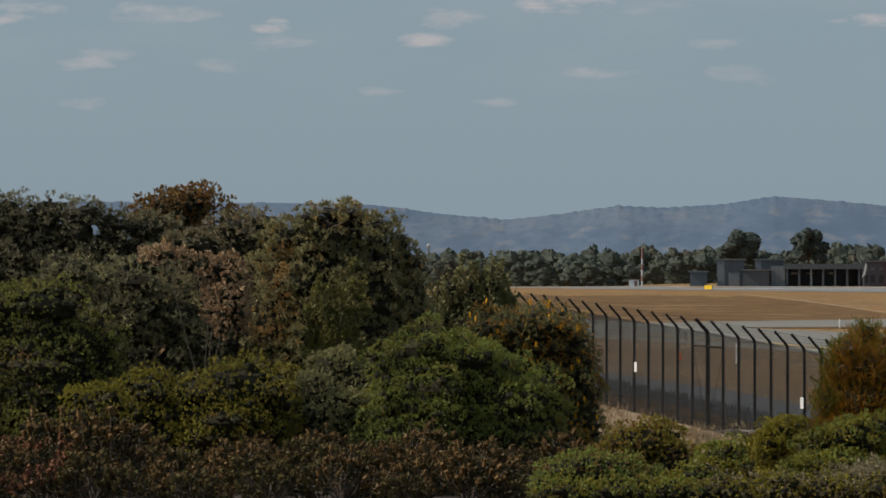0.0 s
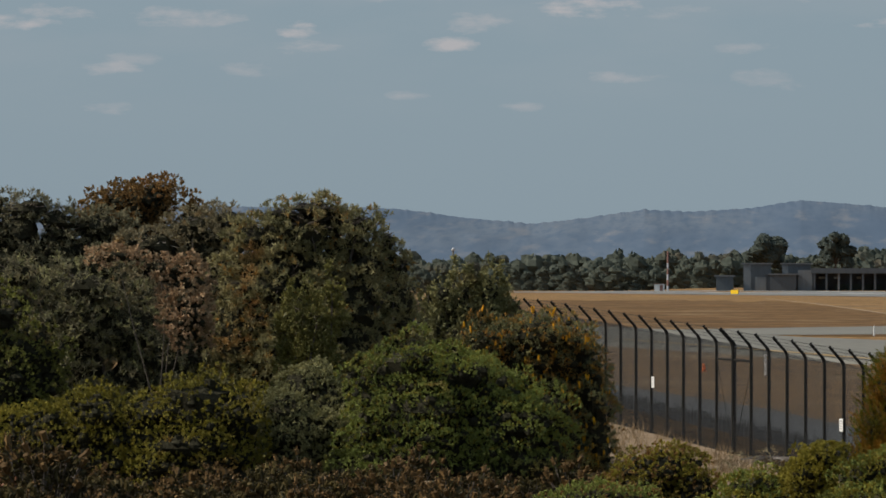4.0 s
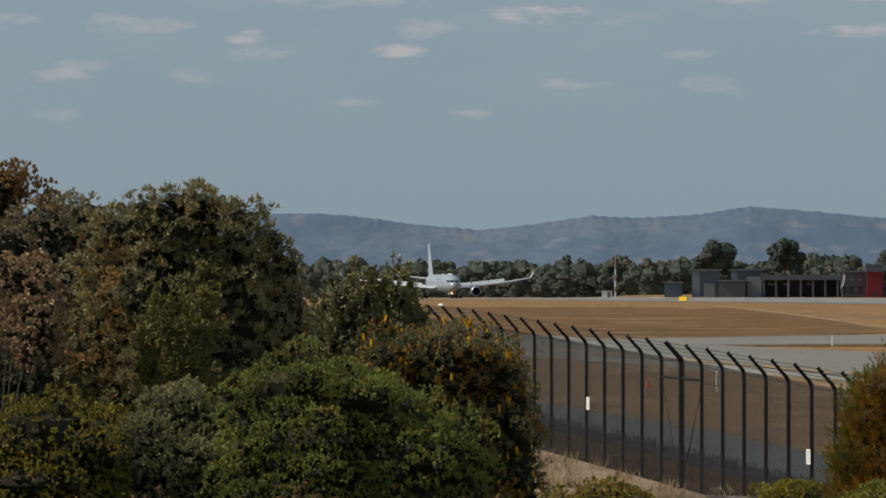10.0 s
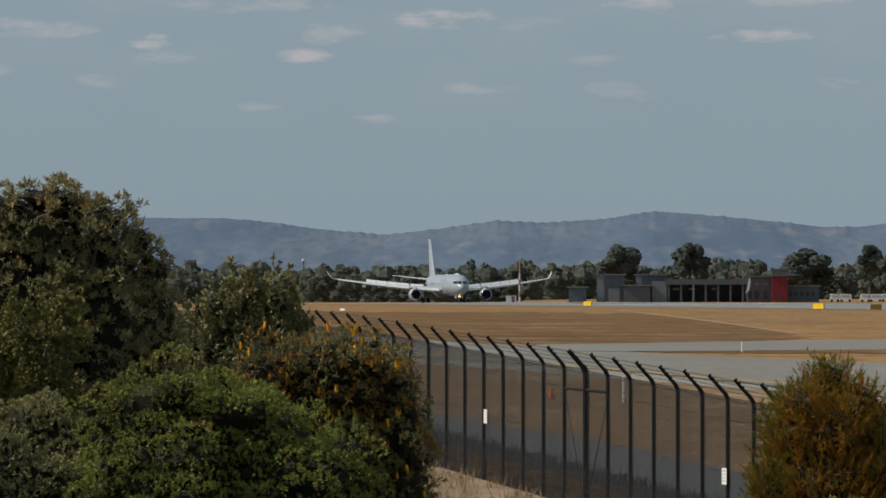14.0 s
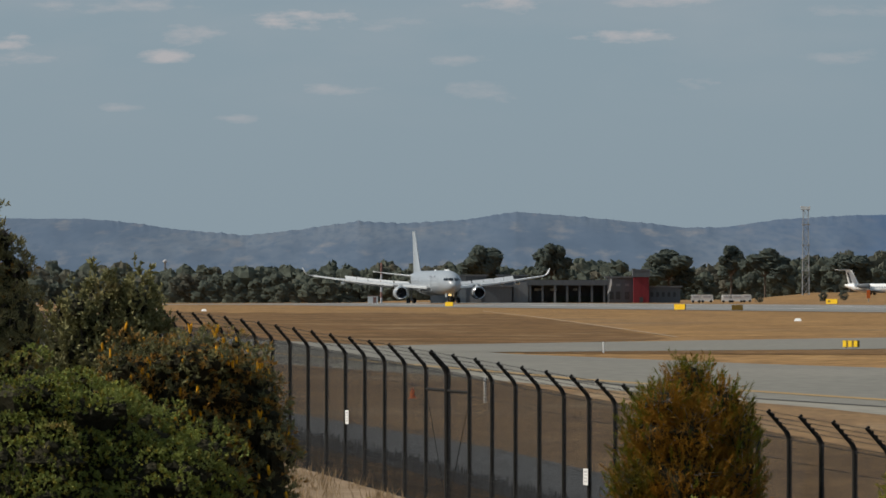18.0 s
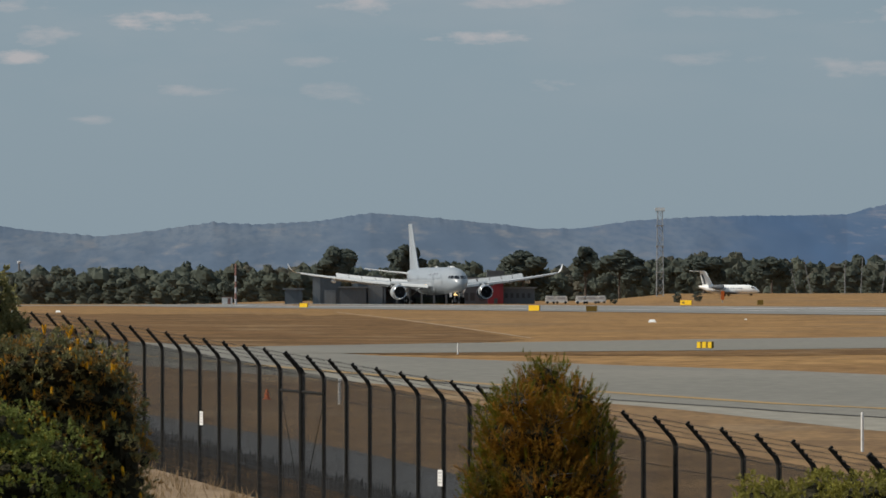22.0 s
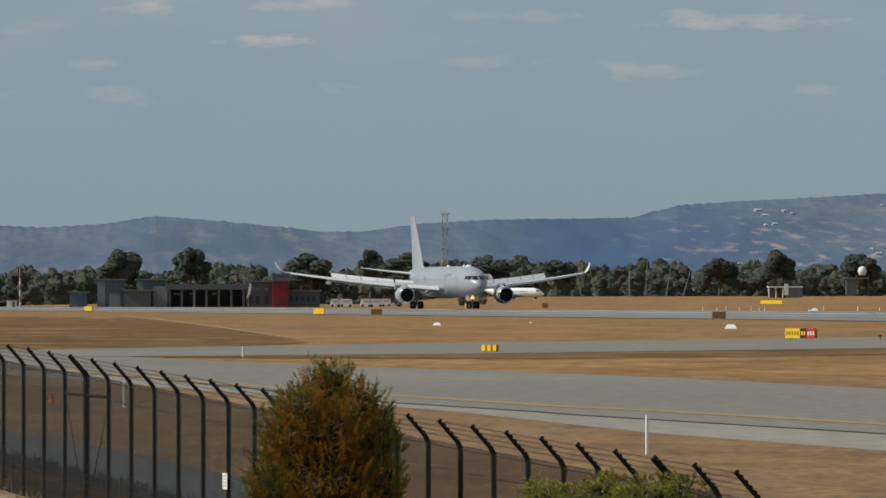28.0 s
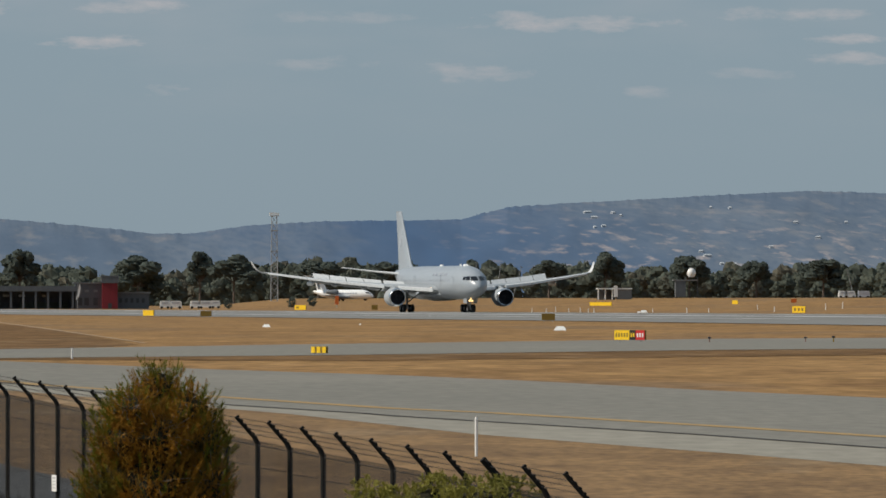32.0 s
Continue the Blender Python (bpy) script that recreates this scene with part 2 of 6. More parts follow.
TAN, BROWN = (0.302, 0.18, 0.077), (0.192, 0.11, 0.049)
M = {
    "grass": material("dry_grass", TAN, BROWN, scale=0.16, rough=1.0, bump=0.6, stretch=(1.0, 0.5, 1), fine=7.0, spread=0.34, third=(0.2, 0.128, 0.07), third_scale=0.05, third_cut=0.53, spec=0.05, grit=1.9),
    "brown_grass": material("dark_brown_grass", (0.176, 0.102, 0.047), (0.114, 0.066, 0.031), scale=0.16, rough=1.0, bump=0.6, stretch=(1.0, 0.5, 1), fine=7.0, spread=0.3, grit=1.9, third=(0.205, 0.133, 0.072), third_scale=0.12, third_cut=0.55, spec=0.05),
    "brown_floor": material("dark_brown_floor", (0.06, 0.045, 0.03), (0.035, 0.027, 0.02), scale=2.0, rough=1.0, bump=0.8, fine=10.0),
    "verge_grass": material("brown_verge_grass", (0.226, 0.134, 0.057), (0.143, 0.083, 0.036), scale=0.6, rough=1.0, bump=0.6, fine=6.0, grit=1.6, stretch=(1, .5, 1), spread=0.3, third=(0.25, 0.17, 0.092), third_scale=0.14),
    "sand": material("sandy_soil", (0.31, 0.225, 0.145), (0.2, 0.135, 0.08), scale=0.8, rough=1.0, bump=0.7, fine=12.0, third=(0.2, 0.14, 0.08), third_scale=0.5),
    "asphalt": material("worn_asphalt", (0.193, 0.18, 0.15), (0.165, 0.155, 0.131), scale=0.07, rough=0.9, bump=0.2, stretch=(1, 0.4, 1), fine=30.0, third=(0.218, 0.2, 0.167), third_scale=0.03),
    "road": material("dark_asphalt", (0.105, 0.108, 0.112), (0.09, 0.09, 0.09), scale=0.3, rough=0.9, bump=0.2, fine=16.0),
    "runway": material("runway_asphalt", (0.215, 0.208, 0.192), (0.165, 0.16, 0.15), scale=0.012, rough=0.85, stretch=(1, 0.25, 1), fine=30.0),
    "shoulder": material("pale_asphalt", (0.252, 0.232, 0.188), (0.222, 0.205, 0.168), scale=0.1, rough=0.95, fine=20.0, stretch=(1, 0.4, 1)),
    "joint": material("dark_joint", (0.05, 0.045, 0.04)),
    "yellow_line": material("yellow_line_paint", (0.36, 0.23, 0.08), (0.28, 0.19, 0.09), scale=1.5, rough=0.8),
    "white_line": material("white_line_paint", (0.62, 0.62, 0.6), (0.48, 0.48, 0.46), scale=0.05, rough=0.8),
    "track": material("pale_dirt_track", (0.33, 0.24, 0.15), (0.28, 0.19, 0.11), scale=0.3, rough=1.0),
    "black_pipe": material("black_coated_steel", (0.012, 0.012, 0.012), (0.02, 0.018, 0.016), scale=6.0, rough=0.7, spec=0.12),
    "wire": material("black_wire", (0.015, 0.015, 0.015), rough=0.6),
    "white": material("white_paint", (0.78, 0.78, 0.76), (0.7, 0.69, 0.66), scale=4.0, rough=0.5),
    "grey_mark": material("grey_print", (0.52, 0.52, 0.54)),
    "orange": material("orange_plastic", (0.75, 0.18, 0.03), (0.6, 0.13, 0.03), rough=0.5),
    "sign_yellow": material("yellow_sign_face", (0.9, 0.58, 0.02), (0.85, 0.52, 0.02), scale=2.0, rough=0.5),
    # ochre of casings; whole panels in it paint yellow faces in shade
    "sign_ochre": material("sign_ochre_paint", (0.28, 0.19, 0.03), (0.22, 0.14, 0.03), scale=2.0, rough=0.6),
    "sign_red": material("red_sign_face", (0.6, 0.03, 0.03), (0.5, 0.03, 0.03), rough=0.5),
    "sign_black": material("black_sign_face", (0.03, 0.03, 0.025), rough=0.5),
    "skin": material("pale_grey_aircraft_paint", (0.305, 0.335, 0.365), (0.28, 0.31, 0.34), scale=0.25, rough=0.32, spec=0.5, fine=20.0),
    "under": material("grey_wing_paint", (0.35, 0.37, 0.385), (0.32, 0.34, 0.355), scale=0.4, rough=0.4),
    "flap": material("white_flap_paint", (0.62, 0.63, 0.63), (0.58, 0.59, 0.59), scale=0.5, rough=0.4),
    "metal": material("polished_metal", (0.72, 0.73, 0.75), (0.65, 0.66, 0.68), scale=1.0, rough=0.22, metal=1.0),
    "dark": material("dark_intake", (0.02, 0.021, 0.024), (0.03, 0.03, 0.033), rough=0.5),
    "glass": material("dark_cockpit_glass", (0.01, 0.011, 0.014), rough=0.08, spec=0.6),
    "tyre": material("black_rubber", (0.018, 0.018, 0.018), rough=0.8),
    "strut": material("grey_strut_steel", (0.3, 0.31, 0.32), rough=0.4, metal=0.4),
    "print": material("faint_blue_grey_print", (0.36, 0.39, 0.44)),
    "lamp": material("landing_lamp", (0.9, 0.75, 0.5), glow=((1.0, 0.66, 0.26), 3.0)),
    "beacon": material("small_lamp", (0.9, 0.85, 0.8), glow=((1.0, 0.9, 0.8), 3.0)),
    "jetwhite": material("white_aircraft_paint", (0.88, 0.88, 0.86), (0.84, 0.84, 0.82), rough=0.3, spec=0.5),
    "clad": material("dark_grey_cladding", (0.11, 0.122, 0.134), (0.09, 0.1, 0.112), scale=0.3, rough=0.6, stretch=(6, 6, 0.4)),
    "clad_light": material("grey_cladding", (0.2, 0.215, 0.225), (0.17, 0.18, 0.19), scale=0.3, rough=0.6, stretch=(6, 6, 0.4)),
    "clad_red": material("deep_red_cladding", (0.21, 0.022, 0.03), (0.17, 0.018, 0.025), scale=0.3, rough=0.6, stretch=(6, 6, 0.4)),
    "roof": material("grey_roof_sheet", (0.16, 0.165, 0.17), (0.13, 0.135, 0.14), scale=0.4, rough=0.5),
    "void": material("dark_doorway", (0.06, 0.065, 0.07)),
    "pole_grey": material("weathered_pole", (0.2, 0.205, 0.205), (0.16, 0.165, 0.165), rough=0.7),
    "mast_red": material("red_mast_paint", (0.3, 0.16, 0.13), rough=0.6),
    "galv": material("galvanised_steel", (0.4, 0.41, 0.42), (0.32, 0.33, 0.34), rough=0.5, metal=0.5),
    "bark": material("grey_bark", (0.14, 0.115, 0.095), (0.09, 0.07, 0.055), scale=7.0, rough=0.95, bump=0.7),
    "pale_bark": material("pale_dead_wood", (0.3, 0.27, 0.24), (0.2, 0.17, 0.15), scale=7.0, rough=0.95, bump=0.5),
    "far_wall": material("pale_house_paint", (0.42, 0.44, 0.46), (0.36, 0.38, 0.4), scale=0.5, rough=0.8),
    # far leaf colours greyed and lifted, which paints distance haze into them
    "far_leaf": material("hazed_eucalypt_leaves", (0.15, 0.165, 0.13), (0.122, 0.14, 0.118), scale=0.05, rough=0.9, fine=10.0, island=0.25, third=(0.172, 0.162, 0.126), third_scale=0.035, third_cut=0.54, spec=0.03, through_light=0.5, grit=0.9),
    "far_crown": material("hazed_dark_leaves", (0.12, 0.138, 0.118), (0.096, 0.116, 0.104), scale=0.1, rough=0.9, fine=8.0, island=0.25, spec=0.03, through_light=0.5, grit=0.9),
    # dark brown that stands for the shade deep inside the bushes
    "crown_shade": material("crown_shade_brown", (0.06, 0.055, 0.036), (0.035, 0.033, 0.022), scale=6.0, rough=1.0, bump=1.0, fine=6.0, spec=0.0, grit=1.4),
    "leaf_banksia": leafy("olive_banksia_leaves", (0.36, 0.31, 0.15), (0.19, 0.175, 0.08), third=(0.40, 0.23, 0.085), third_cut=0.58),
    "leaf_climb": leafy("yellow_olive_leaves", (0.209, 0.188, 0.054), (0.115, 0.110, 0.041)),
    "leaf_shoots": leafy("yellow_green_leaves", (0.274, 0.250, 0.106), (0.158, 0.154, 0.075), third=(0.298, 0.194, 0.094), third_cut=0.6),
    "leaf_gold": leafy("olive_green_banksia_leaves", (0.25, 0.235, 0.1), (0.14, 0.145, 0.075), third=(0.33, 0.2, 0.045), third_cut=0.52, third_scale=1.6),
    "leaf_green": leafy("fresh_green_leaves", (0.3, 0.325, 0.078), (0.165, 0.19, 0.054), third=(0.36, 0.25, 0.085), third_cut=0.6),
    "leaf_olive": leafy("grey_olive_leaves", (0.36, 0.33, 0.155), (0.21, 0.2, 0.095)),
    "leaf_left": leafy("yellowish_green_leaves", (0.318, 0.263, 0.041), (0.191, 0.166, 0.035), third=(0.332, 0.191, 0.062), third_cut=0.6),
    "leaf_bright": leafy("bright_green_leaves", (0.257, 0.256, 0.058), (0.137, 0.135, 0.047), third=(0.273, 0.153, 0.070), third_cut=0.58),
    "leaf_dark": leafy("dark_olive_leaves", (0.259, 0.228, 0.133), (0.136, 0.126, 0.075), third=(0.304, 0.228, 0.133), third_cut=0.6),
    "leaf_pink": leafy("dry_pinkish_tan_leaves", (0.52, 0.36, 0.21), (0.32, 0.21, 0.125)),
    "leaf_brown": leafy("rusty_brown_leaves", (0.31, 0.17, 0.06), (0.18, 0.115, 0.045), third=(0.370, 0.15, 0.06), third_cut=0.62),
    "leaf_rust": leafy("ochre_banksia_leaves", (0.42, 0.22, 0.045), (0.28, 0.16, 0.045)),
    "leaf_grey": leafy("grey_green_leaves", (0.350, 0.286, 0.173), (0.210, 0.176, 0.101), third=(0.490, 0.269, 0.091), third_cut=0.6),
    "leaf_casu": leafy("rust_and_green_needles", (0.36, 0.165, 0.018), (0.2, 0.11, 0.017), third=(0.13, 0.115, 0.018), third_cut=0.54, scale=1.6, third_scale=1.0, thin=0.12, vary=0.25),
    "leaf_casu_top": leafy("green_needles", (0.180, 0.180, 0.014), (0.084, 0.089, 0.012), third=(0.264, 0.144, 0.024), third_cut=0.64, scale=2.0, thin=0.12, vary=0.25),
    "leaf_low": leafy("yellowish_lime_leaves", (0.27, 0.245, 0.05), (0.17, 0.165, 0.04)),
    "leaf_heath": leafy("dull_heath_leaves", (0.06, 0.048, 0.0198), (0.032, 0.027, 0.0132)),
    "heath_tip": leafy("tan_heath_tips", (0.17, 0.1, 0.0399), (0.1, 0.06, 0.0238), third=(0.21, 0.08, 0.038), third_cut=0.6, scale=0.5, third_scale=0.25),
    "heath_pink": leafy("pinkish_heath_tips", (0.2, 0.085, 0.0456), (0.12, 0.058, 0.0285)),
    "heath_olive": leafy("olive_heath_tips", (0.115, 0.083, 0.0304), (0.07, 0.055, 0.0209)),
    "flower": leafy("golden_banksia_spikes", (0.78, 0.42, 0.02), (0.6, 0.27, 0.015)),
    "dry_stem": leafy("dry_straw", (0.36, 0.261, 0.153), (0.27, 0.189, 0.108)),
}


def hills_material():
    """Far wooded hills with pale clearings; haze is painted in as bluish colour and glow."""
    m = bpy.data.materials.new("haze_painted_hills")
    m.use_nodes = True
    N, L = m.node_tree.nodes, m.node_tree.links
    p = N["Principled BSDF"]
    p.inputs["Roughness"].default_value, p.inputs["Specular IOR Level"].default_value = 1.0, 0.0
    tc = N.new("ShaderNodeTexCoord")
    sep = N.new("ShaderNodeSeparateXYZ")
    L.new(tc.outputs["Object"], sep.inputs[0])

    def noisy(sx, sz, detail, lo, hi, seed=0.0):
        mp = N.new("ShaderNodeMapping")
        mp.inputs["Scale"].default_value, mp.inputs["Location"].default_value = (sx, 0.0, sz), (seed, 0, 0)
        L.new(tc.outputs["Object"], mp.inputs[0])
        n = N.new("ShaderNodeTexNoise")
        n.inputs["Scale"].default_value, n.inputs["Detail"].default_value, n.inputs["Roughness"].default_value = 1.0, detail, 0.6
        L.new(mp.outputs[0], n.inputs["Vector"])
        r = N.new("ShaderNodeMapRange")
        r.inputs[1].default_value, r.inputs[2].default_value = lo, hi
        L.new(n.outputs[0], r.inputs[0])
        return r.outputs[0]

    def mixc(f, a, b):
        x = N.new("ShaderNodeMix")
        x.data_type = "RGBA"
        L.new(f, x.inputs[0])
        for i, v in ((6, a), (7, b)):
            if isinstance(v, tuple):
                x.inputs[i].default_value = (*v, 1)
            else:
                L.new(v, x.inputs[i])
        return x.outputs[2]

    def mul(a, b):
        x = N.new("ShaderNodeMath")
        x.operation = "MULTIPLY"
        L.new(a, x.inputs[0])
        L.new(b, x.inputs[1])
        return x.outputs[0]
    right = N.new("ShaderNodeMapRange")
    right.inputs[1].default_value, right.inputs[2].default_value = 275, 360
    L.new(sep.outputs[0], right.inputs[0])
    low = N.new("ShaderNodeMapRange")
    low.inputs[1].default_value, low.inputs[2].default_value = 66, 26
    L.new(sep.outputs[2], low.inputs[0])
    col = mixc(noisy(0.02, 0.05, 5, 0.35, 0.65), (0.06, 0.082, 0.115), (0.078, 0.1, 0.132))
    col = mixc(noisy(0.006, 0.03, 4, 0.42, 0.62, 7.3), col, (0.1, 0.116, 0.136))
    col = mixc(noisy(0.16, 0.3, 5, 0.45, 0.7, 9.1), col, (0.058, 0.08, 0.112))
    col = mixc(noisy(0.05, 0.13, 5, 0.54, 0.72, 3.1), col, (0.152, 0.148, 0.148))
    # dark blue patch: a cloud's shadow painted into the slope colour
    cloud_shade = N.new("ShaderNodeMapRange")
    cloud_shade.inputs[1].default_value, cloud_shade.inputs[2].default_value = 150, 0
    gap = N.new("ShaderNodeMath")
    gap.operation, gap.inputs[1].default_value = "SUBTRACT", 275
    L.new(sep.outputs[0], gap.inputs[0])
    size = N.new("ShaderNodeMath")
    size.operation = "ABSOLUTE"
    L.new(gap.outputs[0], size.inputs[0])
    L.new(size.outputs[0], cloud_shade.inputs[0])
    col = mixc(mul(cloud_shade.outputs[0], noisy(0.01, 0.02, 4, 0.22, 0.45, 5.5)), col, (0.03, 0.06, 0.118))
    col = mixc(mul(mul(noisy(0.075, 0.24, 6, 0.54, 0.66, 1.7), right.outputs[0]), low.outputs[0]), col, (0.3, 0.245, 0.215))
    L.new(col, p.inputs["Base Color"])
    # blue emission paints the haze in front of the slopes
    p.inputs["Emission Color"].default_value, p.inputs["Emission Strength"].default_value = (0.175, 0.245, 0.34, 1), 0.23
    return m


M["hills"] = hills_material()

# ---- mesh helpers ----


class Build:
    """Collects faces of one mesh."""

    def __init__(self):
        self.v, self.f, self.m = [], [], []

    def add(self, verts, faces, slot=0):
        k = len(self.v)
        self.v += [tuple(p) for p in verts]
        self.f += [tuple(i + k for i in q) for q in faces]
        self.m += [slot] * len(faces)

    def box(self, c, s, turn=None, slot=0, taper=1.0):
        hx, hy, hz = s[0] / 2, s[1] / 2, s[2] / 2
        pts = [Vector((x * hx * (taper if z > 0 else 1), y * hy * (taper if z > 0 else 1), z * hz)) for z in (-1, 1) for y in (-1, 1) for x in (-1, 1)]
        if turn is not None:
            pts = [turn @ p for p in pts]
        self.add([p + Vector(c) for p in pts], [(0, 2, 3, 1), (4, 5, 7, 6), (0, 1, 5, 4), (2, 6, 7, 3), (0, 4, 6, 2), (1, 3, 7, 5)], slot)

    def tube(self, p, q, r0, r1=None, n=8, slot=0, caps=True):
        p, q = Vector(p), Vector(q)
        r1 = r0 if r1 is None else r1
        z = (q - p).normalized()
        x = z.orthogonal().normalized()
        y = z.cross(x)
        ring = [(math.cos(2 * math.pi * i / n), math.sin(2 * math.pi * i / n)) for i in range(n)]
        v = [p + (x * a + y * b) * r0 for a, b in ring] + [q + (x * a + y * b) * r1 for a, b in ring]
        f = [(i, (i + 1) % n, n + (i + 1) % n, n + i) for i in range(n)]
        if caps:
            f += [tuple(range(n - 1, -1, -1)), tuple(range(n, 2 * n))]
        self.add(v, f, slot)

    def loft(self, rings, closed=True, caps=True, slot=0):
        n = len(rings[0])
        v = [p for r in rings for p in r]
        f = []
        for j in range(len(rings) - 1):
            for i in range(n if closed else n - 1):
                f.append((j * n + i, j * n + (i + 1) % n, (j + 1) * n + (i + 1) % n, (j + 1) * n + i))
        if caps:
            f += [tuple(range(n - 1, -1, -1)), tuple(range((len(rings) - 1) * n, len(rings) * n))]
        self.add(v, f, slot)

    def revolve(self, profile, centre, axis="y", n=24, slot=0):
        """profile: (along, radius) pairs; turned round the axis through centre."""
        rings = []
        for a, r in profile:
            ring = []
            for i in range(n):
                c, s = r * math.cos(2 * math.pi * i / n), r * math.sin(2 * math.pi * i / n)
                o = {"x": (a, c, s), "y": (c, a, s), "z": (c, s, a)}[axis]
                ring.append((centre[0] + o[0], centre[1] + o[1], centre[2] + o[2]))
            rings.append(ring)
        self.loft(rings, caps=False, slot=slot)

    def mesh(self, name, mats, smooth=False):
        me = bpy.data.meshes.new(name)
        me.from_pydata(self.v, [], self.f)
        for m in mats if isinstance(mats, (list, tuple)) else [mats]:
            me.materials.append(m)
        if max(self.m, default=0):
            me.polygons.foreach_set("material_index", self.m)
        bm = bmesh.new()
        bm.from_mesh(me)
        bmesh.ops.recalc_face_normals(bm, faces=bm.faces)
        bm.to_mesh(me)
        bm.free()
        if smooth:
            me.polygons.foreach_set("use_smooth", [True] * len(me.polygons))
            me.set_sharp_from_angle(angle=radians(38))
        return me


def part(name, build, mats, parent, label="", smooth=False):
    me = build.mesh(name, mats, smooth) if isinstance(build, Build) else build
    ob = new(name, me)
    ob.parent = parent
    if label:
        tagged(ob, label)
    return ob


def thing(name, m, label, category, group="", kind=""):
    ob = new(name)
    ob.matrix_world = m
    ob.empty_display_size = 0.2
    return tagged(ob, label, category, group, kind)


def solid(name, build, mats, label, category="", group="", kind="", m=None, smooth=False):
    ob = new(name, build.mesh(name, mats, smooth))
    if m is not None:
        ob.matrix_world = m
    return tagged(ob, label, category, group, kind)


# ---- ground ----
KNOT_Y = [-400, 60, 80, 100, 125, 150, 180, 230, 300, 450, 700, 6000]
KNOT_Z = [-1.3, -1.3, -1.05, -.59, 0, .55, .9, 1.15, 1.3, 1.45, 1.65, 1.65]
PHI = 0.1814   # the runway's direction


def rise(x, y):
    """The grassed rise beyond the runway."""
    v = x * math.cos(PHI) + y * math.sin(PHI)
    a = min(max((v - 345) / 150, 0), 1)
    b = min(max((x / max(y, 1) - 0.034) / 0.012, 0), 1)
    return 2.7 * a * a * (3 - 2 * a) * b * b * (3 - 2 * b) if y > 900 else 0.0


def dip(x, y):
    """The far end of the field falls away gently to the left of the buildings."""
    k = min(max((700 - (x / max(y, 1) * PX + 784)) / 160, 0), 1)
    return -k * k * (3 - 2 * k) * min(max(y - 1450, 0) / 500 * .6, 1.2)


def ground_z(x, y):
    return float(np.interp(y, KNOT_Y, KNOT_Z)) + rise(x, y) + dip(x, y)


def build_ground():
    ys = sorted(set(KNOT_Y) | set(range(-60, 700, 20)) | set(range(700, 3000, 60)) | {3500, 4000, 4400, 4800, 5400})
    us = np.linspace(-0.4, 0.4, 161)
    v, f = [], []
    for y in ys:
        w = max(y, 120)
        for u in us:
            x = u * w
            v.append((x, y, ground_z(x, y)))
    n = len(us)
    for j in range(len(ys) - 1):
        for i in range(n - 1):
            f.append((j * n + i, j * n + i + 1, (j + 1) * n + i + 1, (j + 1) * n + i))
    b = Build()
    b.add(v, f)
    solid("ground", b, M["grass"], "dry tan grass field around the runway, gently rising", kind="structure")


build_ground()


def band(name, near, far, mat, label, lift=0.02, ys=None):
    """A paved strip between two edge lines given as (x, y) rows, laid on the ground."""
    b = Build()
    if ys is None:
        ys = sorted({p[1] for p in near} | {p[1] for p in far} | {y for y in KNOT_Y if near[0][1] < y < near[-1][1]})
    na, fa = np.array(near, float), np.array(far, float)
    rows = []
    for y in ys:
        xa, xb = float(np.interp(y, na[:, 1], na[:, 0])), float(np.interp(y, fa[:, 1], fa[:, 0]))
        z = float(np.interp(y, KNOT_Y, KNOT_Z)) + lift
        rows.append([(xa, y, z + dip(xa, y)), (xb, y, z + dip(xb, y))])
    v = [p for r in rows for p in r]
    b.add(v, [(2 * i, 2 * i + 1, 2 * i + 3, 2 * i + 2) for i in range(len(rows) - 1)])
    return solid(name, b, mat, label, kind="structure")


def along(v, y):
    """x of a line parallel to the runway at the offset v."""
    return (v - math.sin(PHI) * y) / math.cos(PHI)


def par(v, y0, y1):
    return [(along(v, y0), y0), (along(v, y1), y1)]


band("road", par(23.9, 70, 700), par(27.3, 70, 700), M["road"], "dark asphalt patrol road inside the fence", 0.012)
TAX_NEAR = [(30, 112), (18.2, 144), (15.5, 150.5), (11.6, 163), (7.0, 186), (along(40, 240), 240), (along(40, 900), 900)]
TAX_SEAM = [(33, 115), (19.3, 153), (16.4, 162.5), (10.7, 177.5), (6.9, 192), (along(43, 240), 240), (along(43, 900), 900)]
TAX_LINE = [(37, 112), (20.3, 160.6), (17.2, 169.4), (11.2, 185.5), (7.7, 200.5), (2.8, 222.2), (along(45.5, 300), 300), (along(45.5, 900), 900)]
TAX_FAR = [(53, 112), (25.3, 199.7), (21.9, 211.8), (14.7, 244.4), (9.5, 260.6), (1.5, 293), (-4.6, 335), (along(57, 400), 400), (along(57, 900), 900)]


def off(rows, d):
    return [(x + d, y) for x, y in rows]


band("taxiway_shoulder", TAX_NEAR, off(TAX_SEAM, 0.2), M["shoulder"], "pale worn asphalt shoulder of the taxiway", 0.012)
band("taxiway", TAX_SEAM, TAX_FAR, M["asphalt"], "worn grey asphalt taxiway", 0.02)
band("taxiway_joint", off(TAX_SEAM, -0.1), off(TAX_SEAM, 0.12), M["joint"], "dark sealed joint at the taxiway edge", 0.026)
band("taxiway_line", off(TAX_LINE, -0.3), off(TAX_LINE, 0.3), M["yellow_line"], "faded yellow taxiway centre line", 0.028)


